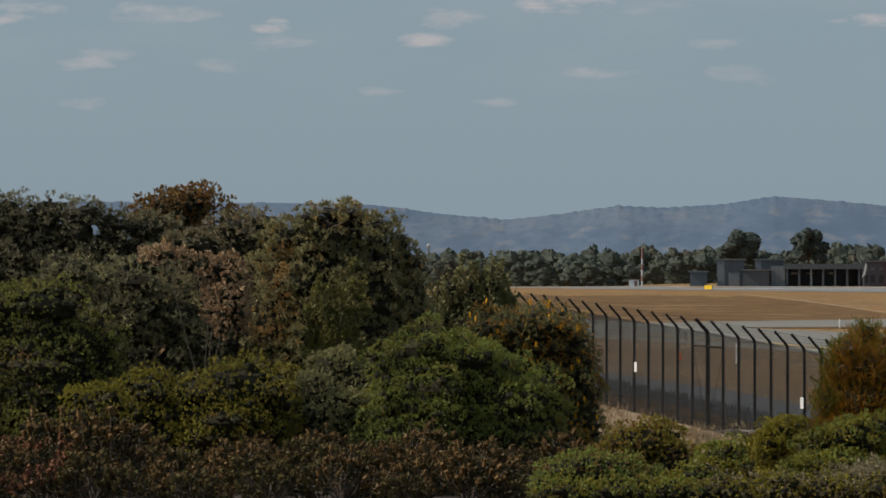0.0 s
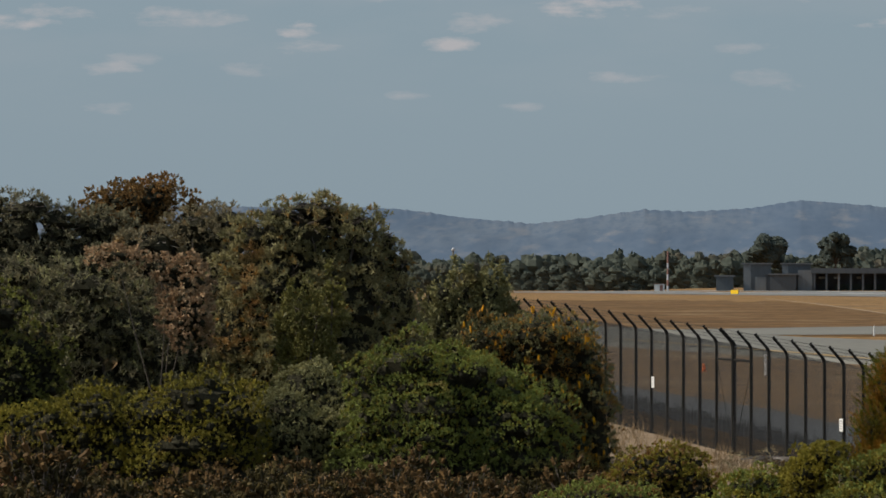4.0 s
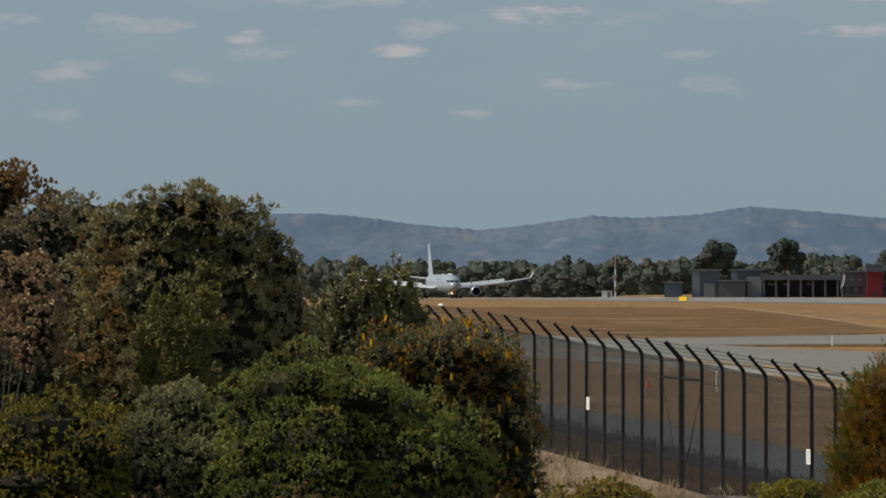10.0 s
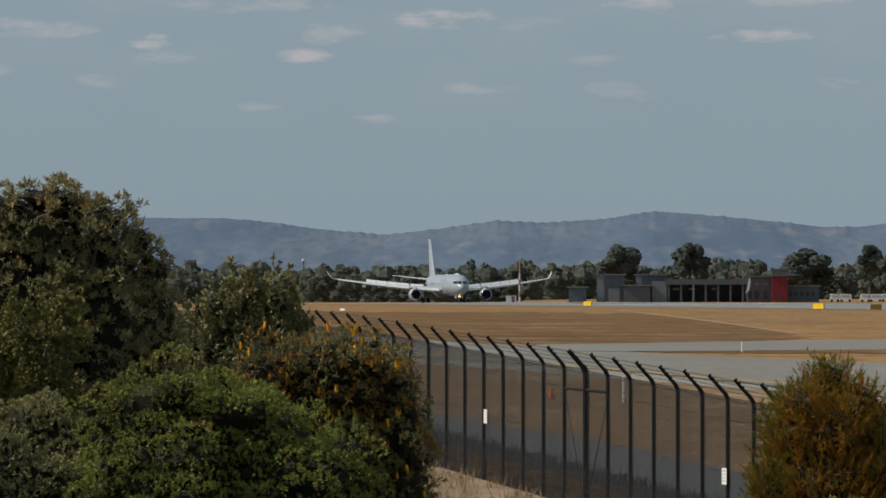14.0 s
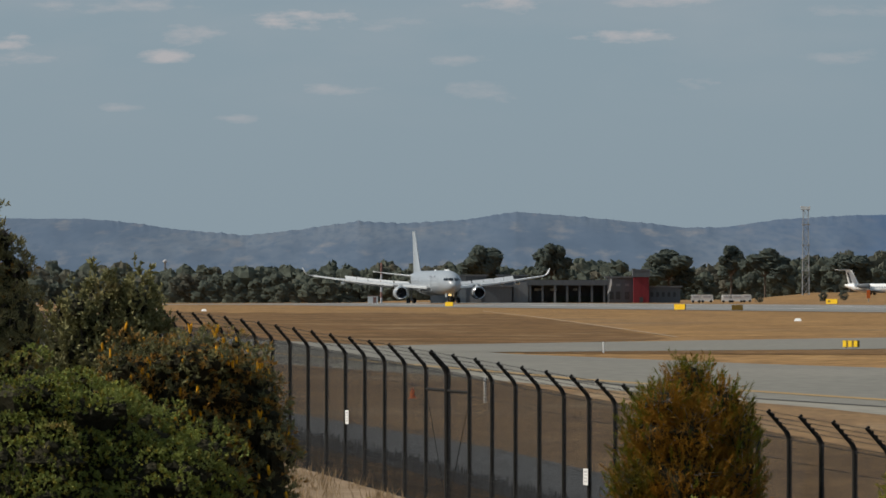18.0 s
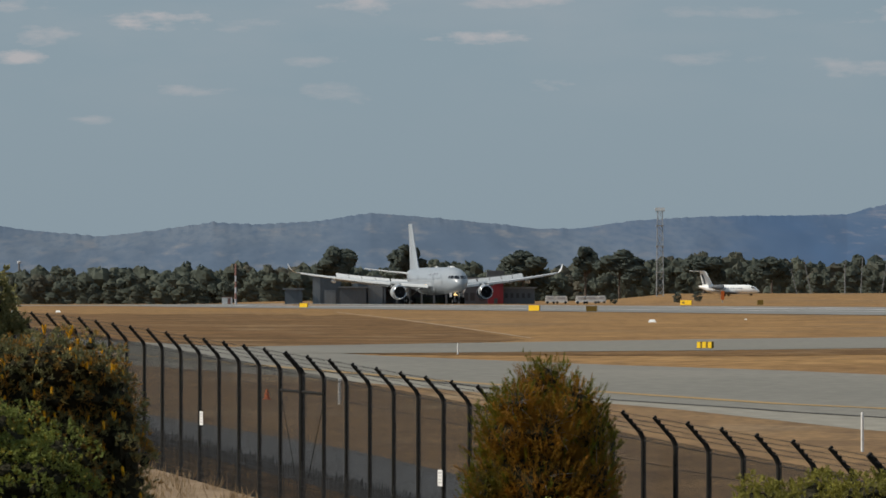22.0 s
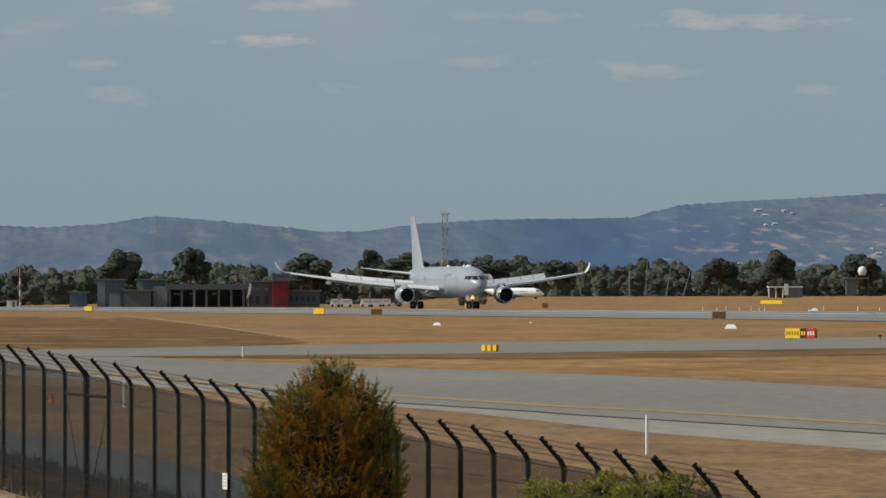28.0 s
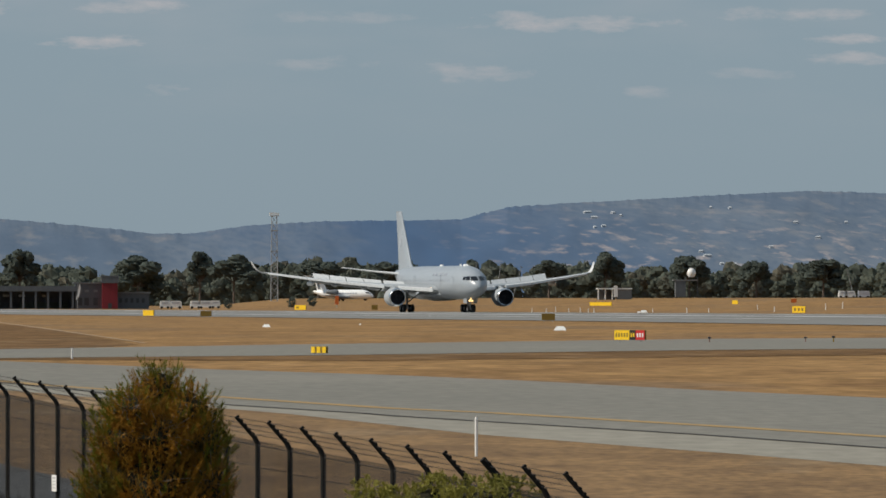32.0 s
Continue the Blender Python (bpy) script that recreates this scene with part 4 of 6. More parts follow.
        c.revolve([(-1.9, .05), (-1.3, .32), (0, .4), (1.3, .36), (1.9, .12), (2.0, .01)], tuple(p), "y", 14)
        c.box(p + Vector((0, 0, .5)), (.12, 1.6, .6))
        part("pod", c, M["jetwhite"], wing, "white pod under the outer wing", True)
        # engine
        ex, ez = side * 9.37, 2.55
        c = Build()
        c.revolve([(NOSE - 19.0, 1.27), (NOSE - 19.08, 1.36), (NOSE - 19.4, 1.48), (NOSE - 20.6, 1.58), (NOSE - 22.4, 1.52), (NOSE - 23.8, 1.25), (NOSE - 25, .95)], (ex, 0, ez), "y", 36)
        eng = part("engine", c, M["under"], t, "grey jet engine under the wing", True)
        c = Build()
        c.revolve([(NOSE - 20.4, 1.16), (NOSE - 19.5, 1.18), (NOSE - 19.0, 1.26), (NOSE - 18.95, 1.33), (NOSE - 19.02, 1.41), (NOSE - 19.4, 1.495)], (ex, 0, ez), "y", 36)
        part("intake_lip", c, M["metal"], eng, "polished intake lip", True)
        # disc, blades and spinner near black: the intake's shade in their colour
        c = Build()
        c.revolve([(NOSE - 19.2, 1.2), (NOSE - 20.5, 1.16), (NOSE - 20.5, .01)], (ex, 0, ez), "y", 36)
        part("fan", c, M["dark"], eng, "fan coloured near black for the shade inside the intake")
        for i in range(18):
            a = 2 * math.pi * i / 18
            bl = Build()
            c0 = Vector((math.cos(a), 0, math.sin(a)))
            tg = Vector((-math.sin(a), .6, math.cos(a)))
            o = Vector((ex, NOSE - 20.4, ez))
            bl.add([o + c0 * .4 - tg * .06, o + c0 * .4 + tg * .06, o + c0 * 1.14 + tg * .16, o + c0 * 1.14 - tg * .16], [(0, 1, 2, 3)])
            part("fan_blade", bl, M["dark"], eng)
        c = Build()
        c.revolve([(NOSE - 20.4, .42), (NOSE - 20.0, .3), (NOSE - 19.75, .01)], (ex, 0, ez), "y", 16)
        part("spinner", c, M["dark"], eng, smooth=True)
        c = Build()
        c.revolve([(NOSE - 24.2, .85), (NOSE - 25.4, .7), (NOSE - 26.6, .2), (NOSE - 26.9, .01)], (ex, 0, ez), "y", 20)
        part("exhaust_cone", c, M["strut"], eng, smooth=True)
        c = Build()
        c.loft([[(ex + dx, NOSE - s, z) for s, z in ((20.3, 4.0), (24, 4.6), (28, 4.3), (25.5, 3.3))] for dx in (-.2, .2)])
        part("pylon", c, M["under"], eng)
        # tailplane
        c = Build()
        rings = []
        for y, s, ch, z, th in ((.9, 50.0, 5.8, 6.5, .5), (5, 53.2, 3.8, 7.0, .32), (9.7, 56.6, 2.0, 7.65, .16)):
            rings.append([(side * y, NOSE - s - ch * a, z + th * h) for a, h in prof])
        c.loft(rings)
        part("tailplane", c, M["flap"], t, smooth=True)
    # fin
    c = Build()
    rings = []
    for z, s, ch, th in ((7.0, 44.5, 11.8, .5), (8.2, 47.2, 9.0, .42), (12, 50.2, 6.6, .32), (17.4, 54.4, 3.6, .18)):
        rings.append([(th * x, NOSE - s - ch * a, z) for a, x in ((0, 0), (.06, .7), (.3, 1), (.65, .75), (1, .08), (1, -.08), (.65, -.75), (.3, -1), (.06, -.7))])
    c.loft(rings)
    fin = part("fin", c, M["skin"], t, smooth=True)
    c = Build()
    c.box((0, NOSE - 53.6, 12.6), (.66, 1.2, 2.6), Euler((radians(-28), 0, 0)).to_matrix(), taper=.8)
    part("badge", c, M["print"], fin, "faint grey badge on the fin")
    # undercarriage

    def wheel(parent, x, y, r, w):
        c = Build()
        c.revolve([(-w / 2, r * .5), (-w / 2, r * .85), (-w * .3, r), (w * .3, r), (w / 2, r * .85), (w / 2, r * .5)], (x, y, r), "x", 24)
        wh = part("tyre", c, M["tyre"], parent, smooth=True)
        c = Build()
        c.revolve([(-w * .42, .01), (-w * .42, r * .55), (w * .42, r * .55), (w * .42, .01)], (x, y, r), "x", 18)
        part("rim", c, M["strut"], parent)
        return wh
    c = Build()
    c.tube((0, NOSE - 6.7, .5), (0, NOSE - 6.4, 2.9), .13, n=12)
    c.tube((0, NOSE - 6.6, 1.4), (0, NOSE - 8.4, 2.8), .07, n=8)
    c.tube((-.45, NOSE - 6.7, .52), (.45, NOSE - 6.7, .52), .08, n=8)
    ng = part("nose_gear", c, M["strut"], t, "steel nose leg", True)
    for sx in (-.36, .36):
        wheel(ng, sx, NOSE - 6.7, .53, .36)
    for sx in (-.9, .9):
        c = Build()
        c.box((sx, NOSE - 6.5, 2.0), (.05, 2.3, .95), Euler((0, radians(8 if sx > 0 else -8), 0)).to_matrix())
        part("gear_door", c, M["under"], ng)
    for sx, zz in ((-.22, 1.95), (.22, 1.95), (0, 2.25)):
        c = Build()
        c.revolve([(0, .001), (.0, .13), (-.2, .1), (-.24, .001)], (sx, NOSE - 6.2, zz), "y", 12)
        part("landing_light", c, M["lamp"], ng, "lit amber landing light")
    for side in (-1, 1):
        gx = side * 5.34
        c = Build()
        c.tube((gx, 0, .8), (gx - side * .1, .1, 4.0), .2, n=12)
        c.tube((gx, 0, 1.6), (gx - side * 2.4, .1, 3.4), .09, n=8)
        c.box((gx, 0, .72), (.26, 2.2, .24))
        c.tube((gx - .75, -.99, .7), (gx + .75, -.99, .7), .09, n=8)
        c.tube((gx - .75, .99, .7), (gx + .75, .99, .7), .09, n=8)
        mg = part("main_gear", c, M["strut"], t, "steel main leg with four-wheel bogie", True)
        for yy in (-.99, .99):
            for dx in (-.7, .7):
                wheel(mg, gx + dx, yy, .7, .5)
        c = Build()
        c.box((gx + side * .75, 0, 2.7), (.06, 1.9, 2.0), Euler((0, side * radians(10), 0)).to_matrix())
        part("gear_door", c, M["under"], mg)
    for side in (-1, 1):
        c = Build()
        c.revolve([(0, .001), (.02, .14), (-.14, .12), (-.2, .001)], (side * 3.6, NOSE - 19.4, 4.0), "y", 10)
        part("wing_root_light", c, M["lamp"], t, "lit landing light in the wing root")
    return t


airliner = build_airliner()
# seconds, nose x, nose y, height of the wheels above the runway
AIR = [
    (0, -166.0, 3300, 0),
    (2.5, -154.5, 3040, 0),
    (4.5, -136.6, 2870, 0),
    (6, -118.6, 2720, 0),
    (7, -108.2, 2580, 0),
    (8, -98.3, 2470, 0),
    (9, -88.3, 2345, -.3),
    (10, -78.2, 2240, -.3),
    (11, -68.1, 2145, -.3),
    (12, -58.9, 2068, -.3),
    (13, -49.4, 1990, -.2),
    (15, -31.5, 1890, 0),
    (19, 2.7, 1692, 0),
    (23, 34.2, 1520, .22),
    (28, 65.8, 1348, .15),
    (32, 88.1, 1226, 0),
]


def airliner_rows():
    f = Vector((math.sin(PHI), -math.cos(PHI), 0))
    out = []
    for t, x, y, h in AIR:
        p = Vector((x, y, 0)) - f * NOSE
        p.z = 1.7 + h + dip(p.x, p.y)
        out.append((t, pose(p.x, p.y, p.z, 0.0, 0, 180 + math.degrees(PHI))))
    return out


# ---- plants ----


def leaf_mesh(name, mat, base, way, length, width, fold=0.25, rng=None, solids=(), fine=(9, 6), out=None, rugged=.36):
    """Many small folded leaves: each one a pair of triangles from base along way."""
    n = len(base)
    side = np.cross(way, rng.normal(size=(n, 3)) if out is None else out)
    side /= np.linalg.norm(side, axis=1)[:, None] + 1e-9
    nrm = np.cross(side, way)
    L, W = length[:, None], width[:, None]
    mid = base + way * L * 0.5 - nrm * W * fold
    v = np.empty((n, 4, 3))
    v[:, 0], v[:, 1], v[:, 2], v[:, 3] = base, mid + side * W * .5 + nrm * W * fold * 2, base + way * L, mid - side * W * .5 + nrm * W * fold * 2
    v = v.reshape(-1, 3)
    tris = (np.tile(np.array([[0, 1, 2], [0, 2, 3]]), (n, 1, 1)) + (np.arange(n) * 4)[:, None, None]).reshape(-1, 3)
    if len(solids):
        # lumpy dense hearts of the crowns under the leaves
        nu, nv = fine
        th = np.linspace(0, 2 * np.pi, nu, endpoint=False)
        ph = np.linspace(.08, np.pi - .08, nv)
        ball = np.array([(np.cos(a) * np.sin(q), np.sin(a) * np.sin(q), np.cos(q)) for q in ph for a in th])
        tri = np.array([t for j in range(nv - 1) for i in range(nu) for t in (((j * nu + i), (j + 1) * nu + i, (j + 1) * nu + (i + 1) % nu), ((j * nu + i), (j + 1) * nu + (i + 1) % nu, j * nu + (i + 1) % nu))])
        S = np.array(solids)
        bv = S[:, None, :3] + ball[None] * S[:, None, 3:6] * (1 - rugged / 2 + rugged * rng.random((len(S), len(ball), 1)))
        bt = tri[None] + (np.arange(len(S)) * len(ball))[:, None, None] + len(v)
        v, tris = np.concatenate([v, bv.reshape(-1, 3)]), np.concatenate([tris, bt.reshape(-1, 3)])
    return soup(name, mat, v, tris)


def soup(name, mat, verts, tris):
    tris = tris.reshape(-1, 3)
    me = bpy.data.meshes.new(name)
    me.vertices.add(len(verts))
    me.vertices.foreach_set("co", verts.astype(np.float32).ravel())
    me.loops.add(len(tris) * 3)
    me.loops.foreach_set("vertex_index", tris.astype(np.int32).ravel())
    me.polygons.add(len(tris))
    me.polygons.foreach_set("loop_start", np.arange(0, len(tris) * 3, 3, dtype=np.int32))
    me.materials.append(mat)
    me.update(calc_edges=True)
    me.validate()
    me.shade_flat()
    return me


def unit(a):
    return a / (np.linalg.norm(a, axis=-1, keepdims=True) + 1e-9)


def lobe_points(lobes, n, rng, shell=0.35, lump=0.22):
    """Points in the outer shells of a cluster of ellipsoids, uneven and lumpy; with the outward way of each."""
    c = np.array([l[:3] for l in lobes])
    r = np.array([l[3:6] for l in lobes])
    area = (r[:, 0] * r[:, 2]) ** 1.0
    which = rng.choice(len(lobes), size=int(n * 1.6), p=area / area.sum())
    d = unit(rng.normal(size=(len(which), 3)))
    wob = 1 + lump * (np.sin(d[:, 0] * 7 + which * 1.7) * np.sin(d[:, 2] * 8 + which) + 0.6 * np.sin(d[:, 1] * 13 + d[:, 2] * 11 + which * 2.3))
    p = c[which] + d * r[which] * ((1 - shell * rng.random(len(which)) ** 1.3) * wob)[:, None]
    keep = np.ones(len(which), bool)
    for k in range(len(lobes)):
        inside = (((p - c[k]) / r[k]) ** 2).sum(1) < 0.42
        keep &= ~(inside & (which != k))
    keep &= (d[:, 1] < .5) | (rng.random(len(which)) < .4)
    p, d = p[keep][:n], d[keep][:n]
    return p, d


def clump_points(lobes, n, rng, shell, lump, clump, per=12):
    """Tufts gathered into clumps that sit on the lobes with dark gaps between them."""
    c, o = lobe_points(lobes, max(n // per, 6), rng, shell, lump)
    rep = np.repeat(np.arange(len(c)), per)
    size = (0.6 + 0.8 * rng.random(len(c)))[rep][:, None]
    d = unit(rng.normal(size=(len(rep), 3)) + o[rep] * .9 + np.array([0, 0, .55 if per < 20 else .85]))
    p = c[rep] + d * np.array([clump[0], clump[0], clump[1]]) * size * ((.55 + .5 * rng.random(len(rep))) if per < 20 else (.82 + .25 * rng.random(len(rep))))[:, None]
    return p, unit(d + o[rep] * .4)


def mound_points(lobes, n, rng, size, gap, lump, squash=.8, lift=.6):
    """Tufts on the upper and outer side of rounded mounds that sit apart on the lobes; gives the tufts, their ways and the mounds."""
    cand, out = lobe_points(lobes, 1500 if size > .15 else 4000, rng, .12 if size > .12 else .4, lump)
    keep, kept = [], np.full((len(cand), 3), 1e6)
    for i in range(len(cand)):
        if (((kept[:len(keep) + 1] - cand[i]) ** 2).sum(1)).min() > (size * gap) ** 2:
            kept[len(keep)] = cand[i]
            keep.append(i)
    c, o = cand[keep], out[keep]
    r = size * (.65 + .7 * rng.random(len(c)))
    face = unit(o * .7 + np.array([0, 0, lift]))
    which = rng.choice(len(c), size=int(n * 1.7), p=r ** 2 / (r ** 2).sum())
    d = unit(rng.normal(size=(len(which), 3)))
    facing = (d * face[which]).sum(1)
    ok = facing > rng.uniform(-.25, .3, len(which))
    which, d = which[ok][:n], d[ok][:n]
    wob = 1 + .16 * np.sin(d[:, 0] * 9 + which * 1.3) * np.sin(d[:, 2] * 8 + which * 2.1)
    p = c[which] + d * np.array([1, 1, squash]) * (r[which] * wob * (.8 + .25 * rng.random(len(which))))[:, None]
    return p, unit(d + face[which] * .5), np.concatenate([c - o * (r * .5)[:, None] - np.array([0, 0, .12]) * r[:, None], r[:, None]], 1)


def limbs(b, base, lobes, rng, r0=0.09, spread=0.35, twigs=5):
    """A tapered trunk that forks into a limb for each lobe, with twigs."""
    base = Vector(base)
    top = Vector((sum(l[0] for l in lobes) / len(lobes), sum(l[1] for l in lobes) / len(lobes), base.z + (sum(l[2] for l in lobes) / len(lobes) - base.z) * 0.45))
    fork = base.lerp(top, 0.6)
    b.tube(base, fork, r0, r0 * .75, n=8)
    for l in lobes:
        c = Vector(l[:3])
        a = fork + Vector((rng.uniform(-spread, spread), rng.uniform(-spread, spread), 0)) * .3
        mid = a.lerp(c, 0.55) + Vector((rng.uniform(-.15, .15), rng.uniform(-.15, .15), rng.uniform(0, .15)))
        b.tube(a, mid, r0 * .5, r0 * .33, n=6)
        b.tube(mid, c, r0 * .33, r0 * .2, n=6)
        for _ in range(twigs):
            d = Vector((rng.gauss(0, 1), rng.gauss(0, 1), rng.gauss(.4, .8))).normalized()
            e = c + Vector((d.x * l[3], d.y * l[4], d.z * l[5])) * rng.uniform(.6, .95)
            k = c.lerp(e, .5) + Vector((rng.uniform(-.06, .06), rng.uniform(-.06, .06), .04))
            b.tube(c, k, r0 * .2, r0 * .12, n=4, caps=False)
            b.tube(k, e, r0 * .12, r0 * .05, n=4, caps=False)


def plant(name, label, category, y, spec, mat, tufts, per, length, width, seed, bark="bark", upright=0.35, open_=0.8, trunk=0.07, shell=0.4, lump=0.22, depth=0.9, twigs=5, group="", skirt=True, clump=(.26, .17), inner_share=.1, fine=False, tip_mat=None, tip_share=0.0, flowers=0, flower_mat=None, crown="foliage", needles=False, cushion=12, mound=None, gap=.95, heart=.78, lift=.6):
    """A bush or tree: trunk and limbs, and leaves in tufts at the ends of shoots. spec: rows of x, z, half width, half height at the distance y."""
    rng, nr = random.Random(seed), np.random.default_rng(seed)
    if mound:
        tufts, length, width = int(tufts * .72), length * 1.12, width * 1.6
    elif not fine:
        tufts, per, length, width = int(tufts * .52), max(per - 3, 6), length * 1.3, width * 1.35
    spec = [(x, z - .3 * clump[1], max(rx - .45 * clump[0], .12), max(rz - .75 * clump[1], .1)) for x, z, rx, rz in spec]
    lobes = [(x, y + rng.uniform(-.5, .5) * depth, z, rx, max(rx, rz) * depth, rz) for x, z, rx, rz in spec]
    bx = sum(l[0] for l in lobes) / len(lobes)
    gz = ground_z(bx, y)
    if skirt:
        for x, yy, z, rx, ry, rz in list(lobes):
            k = 1
            while z - rz > gz + .15 and k < 6:
                z -= rz * 1.15
                rx *= 1.04
                rz = max(rz * 1.05, .4)
                lobes.append((x + rng.uniform(-.15, .15), yy + rng.uniform(0, .3), max(z, gz + rz * .5), rx, ry, rz))
                k += 1
        area = sum(l[3] * l[5] for l in lobes) / sum(s[2] * s[3] for s in spec)
        tufts = int(tufts * (1 + .4 * (area - 1)))
    t = thing(name, pose(bx, y, gz - 0.05), label, category, group)
    lobes = [(l[0] - bx, l[1] - y, l[2] - gz + .05, *l[3:]) for l in lobes]
    b = Build()
    limbs(b, (0, 0, 0), lobes[:len(spec)], rng, trunk, twigs=twigs)
    part("trunk", b, M[bark], t, smooth=True)
    mounds = []
    if mound:
        p, d, mounds = mound_points(lobes, tufts, nr, mound, gap, lump, lift=lift)
        inner_share = 0
    elif needles:
        p, d = lobe_points(lobes, tufts, nr, shell, lump)
    else:
        p, d = clump_points(lobes, tufts, nr, shell, lump, clump, cushion)
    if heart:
        # dark lumps inside the crown: shade between the leaves put into colour
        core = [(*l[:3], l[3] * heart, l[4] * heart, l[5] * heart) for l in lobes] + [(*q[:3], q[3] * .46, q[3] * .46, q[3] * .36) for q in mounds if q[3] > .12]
        tagged(part("thatch", leaf_mesh("thatch", M["crown_shade"], np.zeros((0, 3)), np.zeros((0, 3)), np.zeros(0), np.zeros(0), rng=nr, solids=core, fine=(7, 5), rugged=.7), None, t), "dark lumps painted as the shade inside the crown", kind="stuff")
    axis = unit(d + np.array([0, 0, upright]) + nr.normal(size=d.shape) * .35)
    n = len(p)
    rep = np.repeat(np.arange(n), per)
    way = unit(axis[rep] + nr.normal(size=(len(rep), 3)) * open_)
    base = p[rep] + axis[rep] * (nr.random(len(rep)) * length * .9)[:, None]
    if needles:
        # brush-like plumes: needles set along each shoot
        axis = unit(d * .8 + np.array([0, 0, 1.0]) + nr.normal(size=d.shape) * .14)
        s = nr.random(len(rep))
        way = unit(axis[rep] + nr.normal(size=(len(rep), 3)) * open_)
        base = p[rep] + axis[rep] * (s * .17 - .08)[:, None] * (.6 + .7 * nr.random(n))[rep][:, None]
    inner = 1 + .8 * (nr.random(n) < inner_share)[rep]
    ln = length * (0.55 + 0.75 * nr.random(len(rep))) * inner
    wd = width * (0.7 + 0.6 * nr.random(len(rep))) * inner
    tip = (nr.random(n) < tip_share)[rep] & (p[rep][:, 2] > np.quantile(p[:, 2], .35)) if tip_mat else np.zeros(len(rep), bool)
    if needles:
        # green young growth towards the rim and the top, rust further in
        rim = np.clip(np.abs(p[:, 0]) / np.quantile(np.abs(p[:, 0]), .96), 0, 1) ** 2 * .7 + np.clip(p[:, 2] / np.quantile(p[:, 2], .97), 0, 1) ** 3 * .7
        tip = (nr.random(n) < np.clip(rim * 1.5 - .62, .1, .9))[rep]
    # larger shaded leaves deep inside, so that the heart is not see-through
    if inner_share:
        ins = []
        for l in lobes:
            k = (int(380 * l[3] * l[5]) + 25) * (7 if needles else 1)
            ins.append(np.array(l[:3]) + unit(nr.normal(size=(k, 3))) * np.array(l[3:6]) * (.2 + (.62 if needles else .48) * nr.random(k))[:, None])
        ins = np.concatenate(ins)
        iw = unit(nr.normal(size=ins.shape))
        part("inner_" + crown, leaf_mesh("inner_" + crown, M[mat], ins, iw, length * (1.4 + 1.2 * nr.random(len(ins))), (.014 if needles else length) * (.6 + .5 * nr.random(len(ins))), rng=nr), None, t)
    part(crown, leaf_mesh(crown, M[mat], base[~tip], way[~tip], ln[~tip], wd[~tip], rng=nr), None, t)
    if tip_mat:
        part("dry_growth", leaf_mesh("dry_growth", M[tip_mat], base[tip], way[tip], ln[tip], wd[tip], rng=nr), None, t, "shoots of another colour")
    for i in range(flowers):
        q = p[rng.randrange(n)]
        front = [k for k in range(0, n, 7) if d[k][1] < .1 and d[k][2] > -.4]
        k = front[rng.randrange(len(front))]
        q = Vector(p[k] + d[k] * .03)
        c = Build()
        h, r = rng.uniform(.07, .17), rng.uniform(.016, .026)
        lean = Vector((rng.uniform(-.25, .25), rng.uniform(-.25, .25), 1)).normalized()
        c.tube(q, q + lean * h * .2, r * .6, r, n=8)
        c.tube(q + lean * h * .2, q + lean * h * .85, r, r * .9, n=8)
        c.tube(q + lean * h * .85, q + lean * h, r * .9, r * .3, n=8)
        part("flower_spike", c, M[flower_mat], t, "golden cylindrical flower spike" if i == 0 else "", True)
    return t


# the thicket outside the fence
TALL = 116.0, [(-9.07, 4.79, 1.25, 0.72), (-9.99, 4.59, 0.92, 0.59), (-7.88, 4.19, 0.79, 0.66), (-9.60, 3.60, 1.45, 0.92), (-8.28, 3.34, 1.12, 0.92), (-10.39, 2.68, 0.99, 0.92), (-9.07, 2.28, 1.45, 0.79), (-7.88, 2.41, 0.72, 0.79), (-8.54, 5.13, 0.66, 0.34), (-7.46, 4.50, 0.37, 0.45), (-9.53, 5.08, 0.63, 0.32), (-8.94, 5.21, 0.72, 0.32), (-8.02, 4.85, 0.59, 0.42), (-7.29, 3.34, 0.50, 0.66), (-7.16, 4.06, 0.32, 0.37)]
SHOOTS = 121.0, [(-6.16, 3.19, 0.80, 0.58), (-5.61, 3.25, 0.41, 0.52), (-6.78, 2.98, 0.52, 0.52), (-6.02, 2.64, 1.03, 0.55), (-6.51, 3.53, 0.22, 0.49), (-6.08, 3.60, 0.22, 0.58), (-5.61, 3.62, 0.23, 0.58), (-5.31, 3.39, 0.19, 0.41), (-6.85, 3.35, 0.14, 0.55), (-6.30, 3.62, 0.13, 0.55), (-5.86, 3.68, 0.13, 0.6), (-5.46, 3.55, 0.12, 0.5)]
GOLD = 118.0, [(-4.40, 2.59, 1.01, 0.60), (-3.73, 2.06, 0.67, 0.80), (-4.87, 1.99, 1.07, 0.80), (-4.00, 1.05, 0.80, 0.74), (-3.33, 1.39, 0.38, 0.67), (-5.34, 2.53, 0.67, 0.54), (-3.86, 0.31, 0.60, 0.54)]
GREEN = 109.5, [(-6.70, 2.21, 0.72, 0.52), (-5.83, 1.86, 1.12, 0.62), (-7.32, 1.80, 0.62, 0.56), (-5.08, 1.36, 1.00, 0.62), (-6.45, 1.24, 1.24, 0.75), (-4.83, 0.87, 0.93, 0.75), (-4.08, 1.24, 0.62, 0.50), (-5.83, 0.55, 1.06, 0.62), (-4.46, 0.24, 0.87, 0.56)]
OLIVE = 111.0, [(-8.81, 1.65, 0.63, 0.50), (-9.18, 1.21, 0.53, 0.53), (-8.30, 1.33, 0.53, 0.53), (-8.68, 0.83, 0.88, 0.50)]
